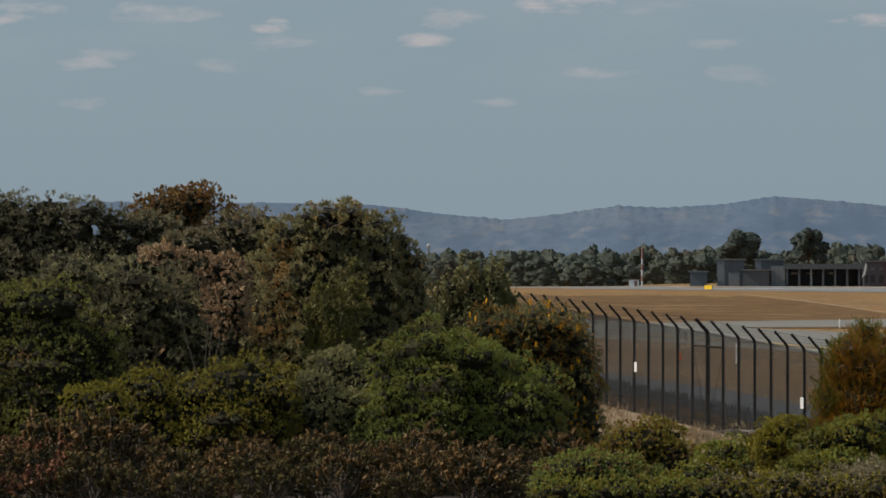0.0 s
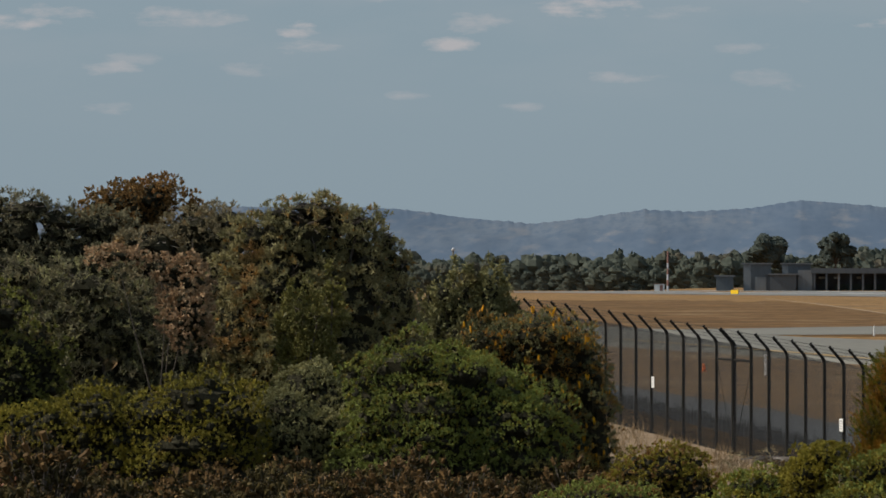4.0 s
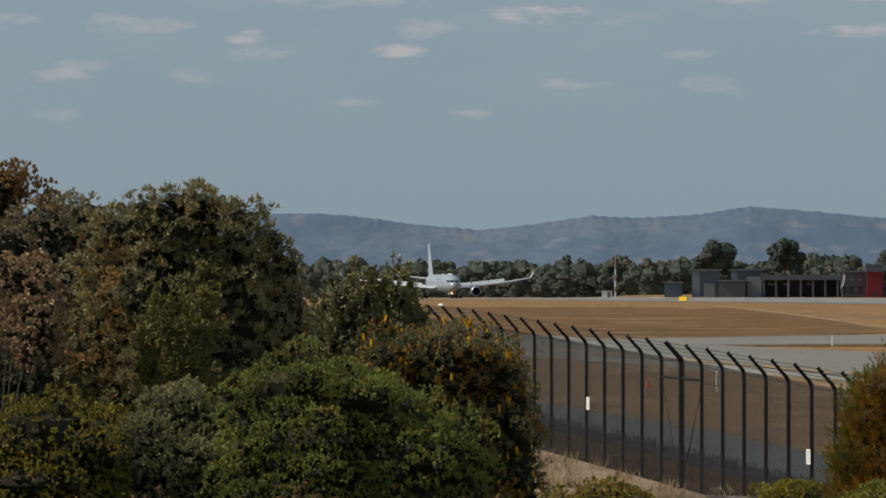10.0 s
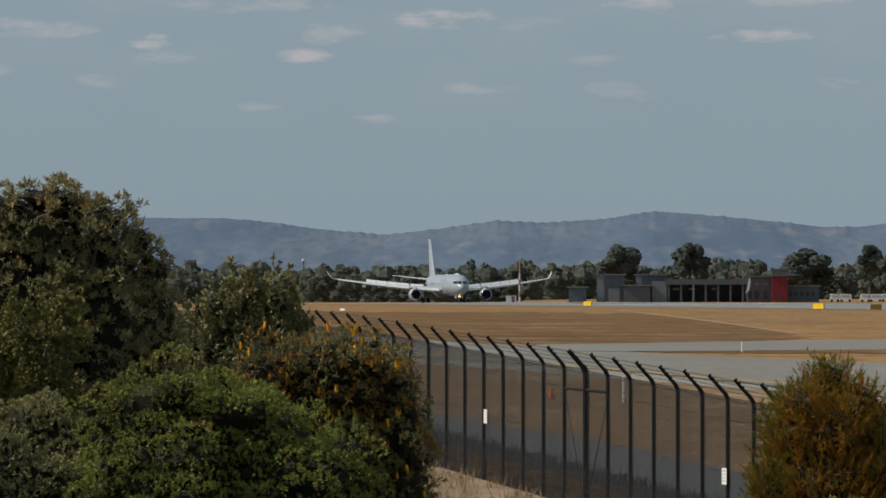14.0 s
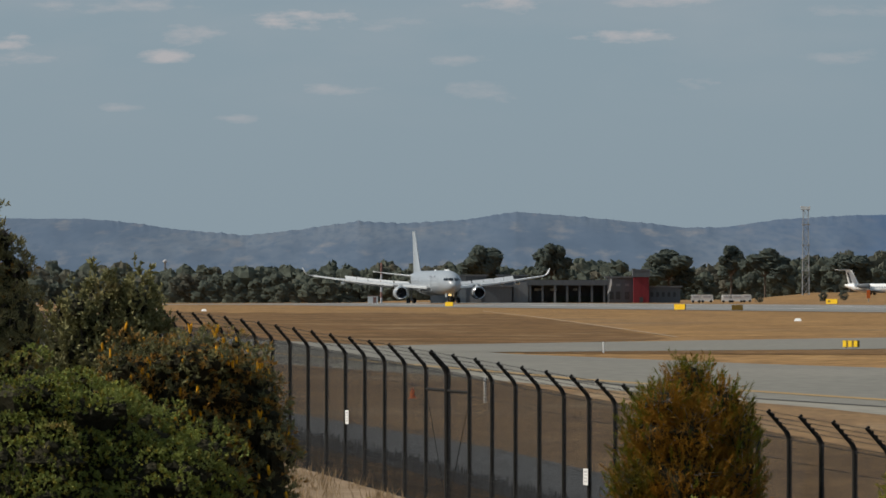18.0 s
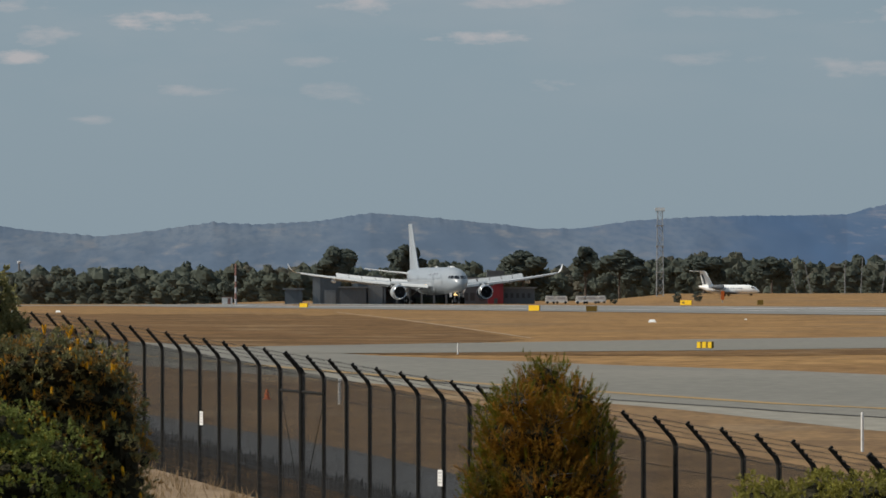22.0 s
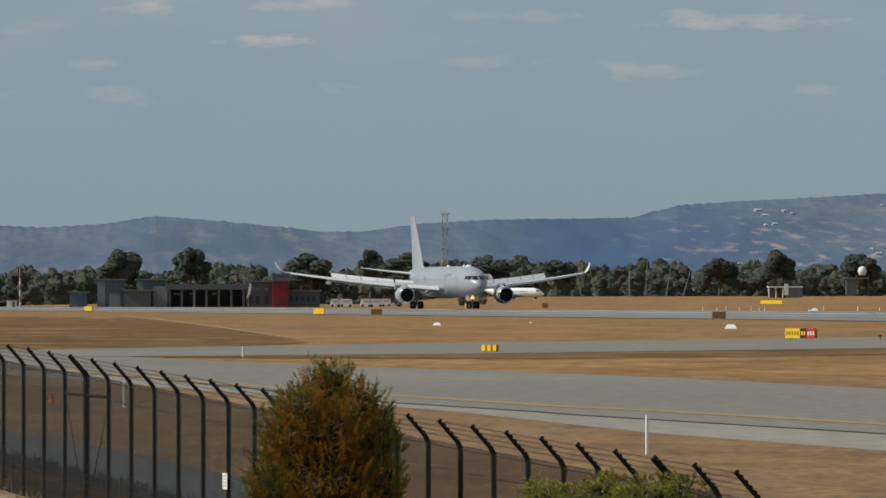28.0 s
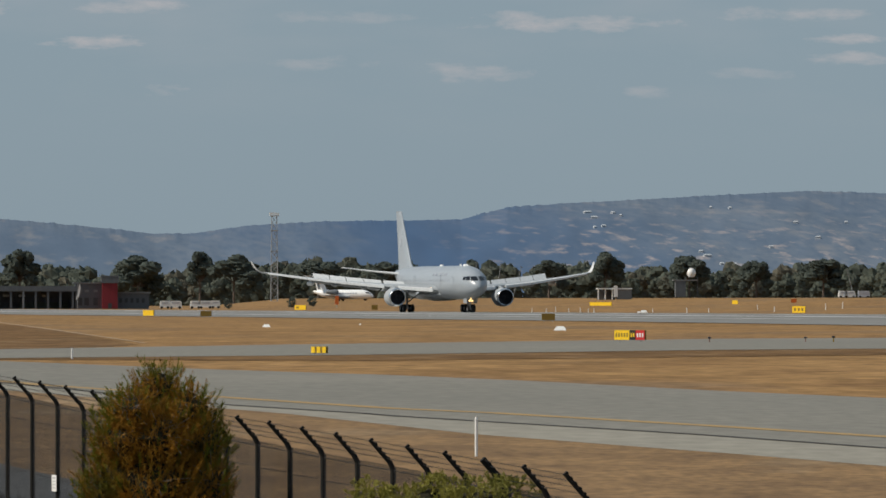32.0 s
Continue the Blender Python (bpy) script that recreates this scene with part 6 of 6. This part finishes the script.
airfield_sign(2287, 1450, 1.1, .75, [(1, "orange", 0)], "small orange board on the far grass")


def gable_marker(u, y, w):
    x = at(u, y)
    t = thing("gable_marker", pose(x, y, ground_z(x, y)), "white gable-shaped strip marker on dry grass", "marker", "white strip markers")
    b = Build()
    h = w * .36
    b.loft([[(sx * w / 2, -.35, 0), (sx * w / 2 * .62, 0, h), (sx * w / 2, .35, 0)] for sx in (-1, 1)])
    part("shell", b, M["white"], t)


for u, y, w in ((1348, 588, .62), (1870, 532, .85), (297, 900, .7), (1514, 640, .2), (2019, 1250, 1.2), (2010, 1255, .5)):
    gable_marker(u, y, w)


def edge_light(u, y, h, label, mat):
    x = at(u, y)
    t = thing("edge_light", pose(x, y, ground_z(x, y)), label, "light", "pavement edge lights")
    b = Build()
    b.tube((0, 0, 0), (0, 0, h * .7), h * .12, h * .09, n=8)
    part("stem", b, M[mat], t)
    c = Build()
    c.revolve([(h * .68, .001), (h * .7, h * .26), (h * .9, h * .3), (h, h * .1), (h * 1.02, .001)], (0, 0, 0), "z", 10)
    part("lens", c, M["dark"] if mat != "white" else M["white"], t, smooth=True)


def white_stake(u, y, h):
    """A thin white stake with a slightly wider foot and a rounded top."""
    x = at(u, y)
    b = Build()
    b.revolve([(-.05, .11), (.12, .1), (.16, .055), (h - .05, .05), (h, .02), (h + .01, .001)], (0, 0, 0), "z", 8)
    solid("marker_stake", b, M["white"], "thin white marker stake on the dry grass", "stake", "white marker stakes", m=pose(x, y, ground_z(x, y), (u * 3) % 7 - 3, (u * 5) % 7 - 3, 0), smooth=True)


for u, y in ((2136, 398), (2308, 398)):
    edge_light(u, y, .32, "dark hooded taxiway light on a stub", "mast_red")
edge_light(2358, 400, .36, "small ochre taxiway light", "sign_ochre")
for u in (1820, 1845, 1862, 1885, 1906, 1920, 2096, 2135, 2222, 2252, 2344, 2374, 1930, 2035):
    white_stake(u, 1250 + (u * 7) % 90, .7 + (u % 5) * .12)

white_stake(214, 640, 1.0)


def warning_mast():
    y = 1900
    t = thing("warning_mast", pose(at(611, y), y, ground_z(at(611, y), y)), "red and white banded radio mast", "mast")
    for k in range(7):
        b = Build()
        b.tube((0, 0, k * 1.5), (0, 0, k * 1.5 + 1.5), .3 - .012 * k, .29 - .012 * k, n=10)
        part("band", b, M["mast_red"] if k % 2 or k == 6 else M["grey_mark"], t)
    hut = thing("equipment_hut", pose(at(596, 1895), 1895, ground_z(at(596, 1895), 1895)), "pink and white equipment hut at the foot of the mast", "hut")
    b = Build()
    b.box((0, 0, 1.0), (2.6, 2.2, 2.0))
    part("wall", b, M["white"], hut)
    b = Build()
    b.box((0, 0, 2.06), (2.9, 2.5, .14))
    part("roof", b, M["mast_red"], hut)
    b = Build()
    b.box((.5, -1.12, .9), (.8, .06, 1.7))
    part("door", b, M["mast_red"], hut)


warning_mast()


def lattice_mast():
    y = 2000
    t = thing("lattice_mast", pose(at(1362, y), y, ground_z(at(1362, y), y)), "tall galvanised lattice mast with a small platform", "mast")
    h, w = 23.0, 1.9
    for sx, sy in ((-1, -1), (1, -1), (1, 1), (-1, 1)):
        b = Build()
        b.tube((sx * w / 2, sy * w / 2, 0), (sx * w * .36, sy * w * .36, h), .1, .08, n=6)
        part("leg", b, M["galv"], t)
    b = Build()
    n = 12
    for k in range(n):
        z0, z1 = h * k / n, h * (k + 1) / n
        a0, a1 = w * (.5 - .14 * k / n), w * (.5 - .14 * (k + 1) / n)
        for s in (-1, 1):
            b.tube((-a0, s * a0, z0), (a1, s * a1, z1), .05, n=4)
            b.tube((a0, s * a0, z0), (-a1, s * a1, z1), .05, n=4)
            b.tube((s * a0, -a0, z0), (s * a1, a1, z1), .05, n=4)
            b.tube((-a0, s * a0, z0), (a0, s * a0, z0), .05, n=4)
    part("bracing", b, M["galv"], t)
    b = Build()
    b.box((0, 0, h), (2.4, 2.4, .2))
    part("platform", b, M["galv"], t)
    b = Build()
    b.box((0, 0, h + .5), (2.6, .3, .8))
    part("antenna", b, M["white"], t, "pale antenna bar")
    for z in (6.5, 13.5, 19):
        b = Build()
        b.box((0, 0, z), (2.2, 2.2, .25))
        part("landing", b, M["galv"], t)


lattice_mast()


def fire_station():
    """A long low dark building with grey blocks and a deep red tower."""
    y, k = 1820, 1820 / PX
    t = thing("fire_station", pose(0, y, 1.6), "long dark grey airport building with a deep red tower", "building")

    def block(name, u0, u1, top, mat, d=10, dy=0.0, roof="roof", over=.5, label=""):
        x0, x1 = at(u0, y), at(u1, y)
        h = (522 - top) * k + EYE - 1.6
        b = Build()
        b.box(((x0 + x1) / 2, d / 2 + dy, h / 2), (x1 - x0, d, h))
        w = part(name, b, M[mat], t, label)
        if roof:
            c = Build()
            c.box(((x0 + x1) / 2, d / 2 + dy, h + .18), (x1 - x0 + over * 2, d + over * 2, .35))
            part("roof", c, M[roof], w)
        return w, x0, x1, h
    block("shed_wall", 698, 729, 511, "clad", 6, -2)
    w, x0, x1, h = block("wall", 747, 797, 489, "clad", 10)
    # sunlit left side of the block, painted on its front in paler cladding
    c = Build()
    c.box((x0 + (x1 - x0) * .14, -.06, h / 2), ((x1 - x0) * .27, .1, h * .98))
    part("pier", c, M["clad_light"], w, "sunlit left side painted as a paler strip")
    c = Build()
    c.box((x0 + (x1 - x0) * .62, -.06, h * .27), ((x1 - x0) * .4, .1, h * .52))
    part("roller_door", c, M["clad_light"], w)
    block("annex_wall", 795, 842, 508, "clad", 8, -3)
    w, x0, x1, h = block("wall", 817, 868, 489, "clad", 10, 2)
    # the second block's sunlit side, again a paler painted strip
    c = Build()
    c.box((x0 + .7, 1.94, h * .8), (1.5, .1, h * .36))
    part("pier", c, M["clad_light"], w)
    c = Build()
    c.box((at(858, y), -.5, 2.6), (3.6, .4, 5.2))
    part("wing_wall", c, M["clad_light"], t)
    # long open shelter
    xa, xb = at(868, y), at(1012, y)
    top = (522 - 497) * k + EYE - 1.6
    c = Build()
    c.box(((xa + xb) / 2, 5, top - .5), (xb - xa, 12, 1.3))
    roof = part("shelter_roof", c, M["clad"], t, "long flat dark shelter roof")
    for i in range(7):
        c = Build()
        c.box((xa + (xb - xa) * (i + .3) / 6.6, -.6, (top - 1) / 2), (.5, .5, top - 1.1))
        part("column", c, M["clad_light" if i == 2 else "clad"], t)
    c = Build()
    c.box(((xa + xb) / 2, 9.5, (top - 1) / 2), (xb - xa, .4, top - 1.1))
    part("rear_wall", c, M["clad"], t)
    for i, (u, w2) in enumerate(((889, 1.8), (916, 1.6), (955, 1.0))):
        c = Build()
        c.box((at(u, y), 9.2, top - 2.2), (w2, .1, .55))
        part("window", c, M["white"], t, "pale bright window strip")
    c = Build()
    c.box((at(955, y), 6.5, .9), (12, 1.0, 1.6))
    part("planting_bed", c, M["far_crown"], t, "low green hedge under the shelter")
    w, x0, x1, h = block("wall", 1010, 1057, 492, "clad", 9, 0)
    for u in (1018, 1030, 1046):
        c = Build()
        c.box((at(u, y), -.06, h * .72), (1.0, .1, .6))
        part("window", c, M["clad_light"], w)
        c = Build()
        c.box((at(u, y), -.06, h * .3), (1.1, .1, 1.9))
        part("doorway", c, M["void"], w)
    w, x0, x1, h = block("tower_wall", 1057, 1084, 480, "clad_red", 6, -4, "clad", .35, "deep red clad tower")
    c = Build()
    c.box(((x0 + x1) / 2, -1.0, h * .91), (x1 - x0 + .5, 6.6, h * .2))
    part("cap", c, M["clad"], w, "charcoal clad band round the tower top")
    c = Build()
    c.box(((x0 + x1) / 2, -4.06, h * .1), (.9, .1, 1.3))
    part("door", c, M["void"], w)
    w, x0, x1, h = block("wall", 1084, 1140, 509, "clad", 8)
    for i in range(5):
        c = Build()
        c.box((x0 + (x1 - x0) * (i + .6) / 5.6, -.06, h * .55), (.7, .1, 1.1))
        part("window", c, M["void"], w)
    flag = thing("banner", pose(at(1014, y - 6), y - 6, 1.6), "tall white feather banner beside the building", "flag")
    b = Build()
    b.tube((0, 0, 0), (0, 0, 6.2), .06, .04, n=6)
    part("pole", b, M["galv"], flag)
    b = Build()
    b.loft([[(-.45 + s * .05, s * .03, 2.2), (.35, s * .03, 3.0), (.75, s * .03, 5.2), (.45, s * .03, 6.2), (.05, s * .03, 4.2)] for s in (-1, 1)])
    part("sail", b, M["white"], flag)


fire_station()


def parked_van(u, y, w, label, mat="white"):
    x = at(u, y)
    z = ground_z(x, y)
    t = thing("parked_van", pose(x, y, z), label, "van", "vehicles parked beyond the runway")
    b = Build()
    b.loft([[(sx * w / 2 * k, sy, zz) for sx, sy, zz in ((-1, -.9, .35), (1, -.9, .35), (1, .9, .35), (-1, .9, .35))] if zz0 == 0 else [(sx * w / 2 * k, sy, zz0) for sx, sy in ((-1, -.85), (1, -.85), (1, .85), (-1, .85))] for zz0, k in ((0, 1.0), (1.1, 1.0), (2.0, .86))])
    body = part("body", b, M[mat], t)
    c = Build()
    c.box((0, -.88, 1.5), (w * .6, .06, .4))
    part("window", c, M["grey_mark"], body)
    for sx in (-.32, .32):
        c = Build()
        c.revolve([(-.95, .01), (-.95, .34), (-.7, .34), (-.7, .01)], (sx * w, 0, .34), "y", 12)
        part("wheel", c, M["tyre"], t)


for u, w, l in ((1168, 2.4, "white car parked beyond the runway"), (1187, 3.2, "white van parked beyond the runway"), (1222, 2.6, "white van beside the far apron"), (1240, 3.4, "white service truck beside the far apron"), (1258, 2.2, "pale car beside the far apron")):
    parked_van(u, 1850, w, l)
parked_van(2387, 2000, 3.0, "white van parked at the far woods")
parked_van(2375, 2000, 2.4, "white car parked at the far woods")
parked_van(2412, 2000, 3.2, "pale grey truck parked at the far woods", "grey_mark")


def parked_jet():
    """A white T-tailed jet seen side-on, its wheels hidden by the grassed rise."""
    y = 1900
    t = thing("parked_aircraft", pose(at(1484, y), y, ground_z(at(1484, y), y) - .55, 0, 0, -22), "white T-tailed jet with dark rear engines parked beyond the runway", "airplane")
    b = Build()
    rings = []
    for x, r, z in ((8.3, .08, 1.75), (7.9, .45, 1.85), (6.9, .9, 2.1), (5.4, 1.22, 2.25), (-2.6, 1.22, 2.25), (-5.6, .9, 2.5), (-8.0, .25, 3.0)):
        rings.append([(x, r * math.cos(a), z + r * math.sin(a)) for a in [2 * math.pi * i / 20 for i in range(20)]])
    b.loft(rings)
    body = part("fuselage", b, M["jetwhite"], t, smooth=True)
    b = Build()
    for k in range(8):
        b.box((3.9 - k * .72, -1.22, 2.55), (.3, .08, .32))
    part("window_row", b, M["print"], body, "row of small cabin windows")
    b = Build()
    b.loft([[(-4.2, .2 * sy, 3.0), (-6.2, .13 * sy, 6.9), (-7.9, .12 * sy, 6.9), (-7.0, .18 * sy, 3.1)] for sy in (-1, 1)])
    fin = part("fin", b, M["jetwhite"], t)
    b = Build()
    b.loft([[(-6.0, .16 * sy, 3.6), (-7.0, .14 * sy, 6.3), (-7.45, .13 * sy, 6.3), (-6.75, .16 * sy, 3.6)] for sy in (-1.15, 1.15)])
    part("stripe", b, M["clad"], fin, "dark stripe on the fin")
    b = Build()
    b.loft([[(-6.6, 0, 6.95 + .1 * sz), (-8.6, -3.4, 6.98 + .06 * sz), (-9.6, -3.4, 6.98 + .06 * sz), (-8.4, 0, 6.95 + .1 * sz), (-9.6, 3.4, 6.98 + .06 * sz), (-8.6, 3.4, 6.98 + .06 * sz)] for sz in (-1, 1)])
    part("tailplane", b, M["jetwhite"], t)
    b = Build()
    b.loft([[(2.6, 0, 1.5 + .16 * sz), (-1.6, -9.2, 2.0 + .06 * sz), (-2.8, -9.2, 2.0 + .06 * sz), (-1.4, 0, 1.5 + .16 * sz), (-2.8, 9.2, 2.0 + .06 * sz), (-1.6, 9.2, 2.0 + .06 * sz)] for sz in (-1, 1)])
    part("wing", b, M["under"], t)
    for sy in (-1.85, 1.85):
        b = Build()
        b.revolve([(-.9, .3), (-.8, .62), (-1.6, .7), (-3.2, .6), (-4.0, .36), (-4.0, .01)], (0, sy, 2.85), "x", 14)
        part("engine", b, M["clad"], t, "dark engine nacelle", True)
        b = Build()
        b.box((-2.2, sy * .72, 2.8), (1.4, .9, .18))
        part("pylon", b, M["jetwhite"], t)
    b = Build()
    b.loft([[(7.5, .55 * sy, 2.55), (6.9, .75 * sy, 2.85), (6.2, .8 * sy, 2.95), (6.6, .92 * sy, 2.5)] for sy in (-1, 1)])
    part("cockpit_pane", b, M["glass"], t)
    for x, yy in ((6, 0), (-.6, -1.6), (-.6, 1.6)):
        b = Build()
        b.tube((x, yy, .55), (x, yy, 1.6), .1, n=6)
        leg = part("gear_leg", b, M["strut"], t)
        b = Build()
        b.revolve([(-.15, .01), (-.15, .36), (.15, .36), (.15, .01)], (x, yy, .9), "y", 12)
        part("wheel", b, M["tyre"], leg)


parked_jet()


def radar_dome():
    y = 1900
    x = at(2104, y)
    t = thing("radar_tower", pose(x, y, ground_z(x, y)), "white radar dome on a dark steel platform", "radar")
    for sx in (-1.6, 1.6):
        b = Build()
        b.tube((sx, 0, 0), (sx, 0, 5.45), .12, n=6)
        part("leg", b, M["clad"], t)
    b = Build()
    b.box((-1.6, 0, 4.6), (6.4, 2.6, .3))
    part("platform", b, M["pole_grey"], t)
    b = Build()
    b.box((-2.9, 0, 2.4), (2.6, 2.4, 4.2))
    part("cabin", b, M["clad"], t, "dark equipment cabin under the platform")
    b = Build()
    b.revolve([(5.4, .7), (5.8, 1.0), (6.5, 1.15), (7.3, .85), (7.7, .3), (7.75, .01)], (0, 0, 0), "z", 18)
    part("dome", b, M["white"], t, smooth=True)
    y = 1700
    x = at(1966, y)
    s = thing("open_shed", pose(x, y, ground_z(x, y)), "open grey shed with a pale flat roof", "shed")
    b = Build()
    b.box((0, 0, 2.5), (8.0, 4.0, .3))
    part("roof", b, M["white"], s)
    b = Build()
    b.box((2.2, 0, 1.2), (3.4, 3.6, 2.3))
    part("wall", b, M["pole_grey"], s)
    b = Build()
    b.box((-1.7, 1.7, 1.15), (4.2, .15, 2.3))
    part("rear_wall", b, M["clad"], s, "dark inside wall")
    for sx in (-3.8, -2.2, -.6):
        b = Build()
        b.tube((sx, -1.8, 0), (sx, -1.8, 2.4), .12, n=6)
        part("post", b, M["white"], s)
    b = Build()
    b.box((.2, -2.0, 1.9), (.9, .4, 2.6))
    part("vent_stack", b, M["white"], s)


radar_dome()


def pole_line():
    for u, y, h, lean in ((1690, 1950, 9.8, 0), (1718, 1950, 11.5, 3), (1755, 1960, 11.2, 9), (1785, 1960, 10.5, 16), (1630, 1950, 10.2, -12), (1605, 1950, 8.0, -14), (2395, 2000, 9.5, -14), (2466, 2000, 8.8, 1), (2490, 2000, 10, 3), (2530, 2000, 9, 10)):
        x = at(u, y)
        t = thing("light_pole", pose(x, y, ground_z(x, y), 0, lean, 0), "slim grey pole in front of the woods", "pole", "poles in front of the far woods")
        b = Build()
        h *= .82
        b.tube((0, 0, 0), (0, 0, h), .2 if lean == 0 else .13, .13 if lean == 0 else .1, n=6)
        part("shaft", b, M["pole_grey"], t)
        b = Build()
        b.box((0, 0, h), (.7, .3, .2))
        part("head", b, M["pole_grey"], t)


pole_line()


def far_masts():
    y = 3300
    t = thing("water_tower", pose(at(228, y), y, 1.65), "small grey water tower above the woods", "tower")
    b = Build()
    b.tube((0, 0, 0), (0, 0, 16.6), .4, n=8)
    part("column", b, M["roof"], t)
    b = Build()
    b.revolve([(16.2, .3), (16.5, .8), (17.2, .85), (17.6, .3), (17.7, .01)], (0, 0, 0), "z", 14)
    part("tank", b, M["grey_mark"], t, smooth=True)


far_masts()


def berm_shrubs():
    """Small dark bushes on the rise beyond the runway."""
    nr = np.random.default_rng(9)
    for u, y, r in ((1393, 1700, 1.1), (1429, 1720, 1.2), (1280, 1750, 1.3)):
        x = at(u, y)
        t = thing("low_shrub", pose(x, y, ground_z(x, y)), "small dark shrub on the grassed rise", "shrub", "shrubs on the rise")
        b = Build()
        b.tube((0, 0, 0), (0, 0, r), .1, .05, n=6)
        part("trunk", b, M["bark"], t)
        d = unit(nr.normal(size=(260, 3)))
        p = d * np.array([r * .8, r * .8, r]) * (.7 + .3 * nr.random(260))[:, None] + np.array([0, 0, r])
        part("foliage", leaf_mesh("foliage", M["far_crown"], *crown_cards(p, .4, nr), rng=nr), None, t)


berm_shrubs()
ball = thing("marker_board", pose(at(1473, 1650), 1650, ground_z(at(1473, 1650), 1650)), "bright orange marker board on a post", "marker")
b = Build()
b.box((0, 0, 1.7), (.8, .1, 1.9))
part("board", b, M["orange"], ball)
b = Build()
b.tube((0, .08, 0), (0, .08, 2.0), .08, n=6)
part("post", b, M["galv"], ball)


def motions():
    walk(airliner, airliner_rows())


motions()
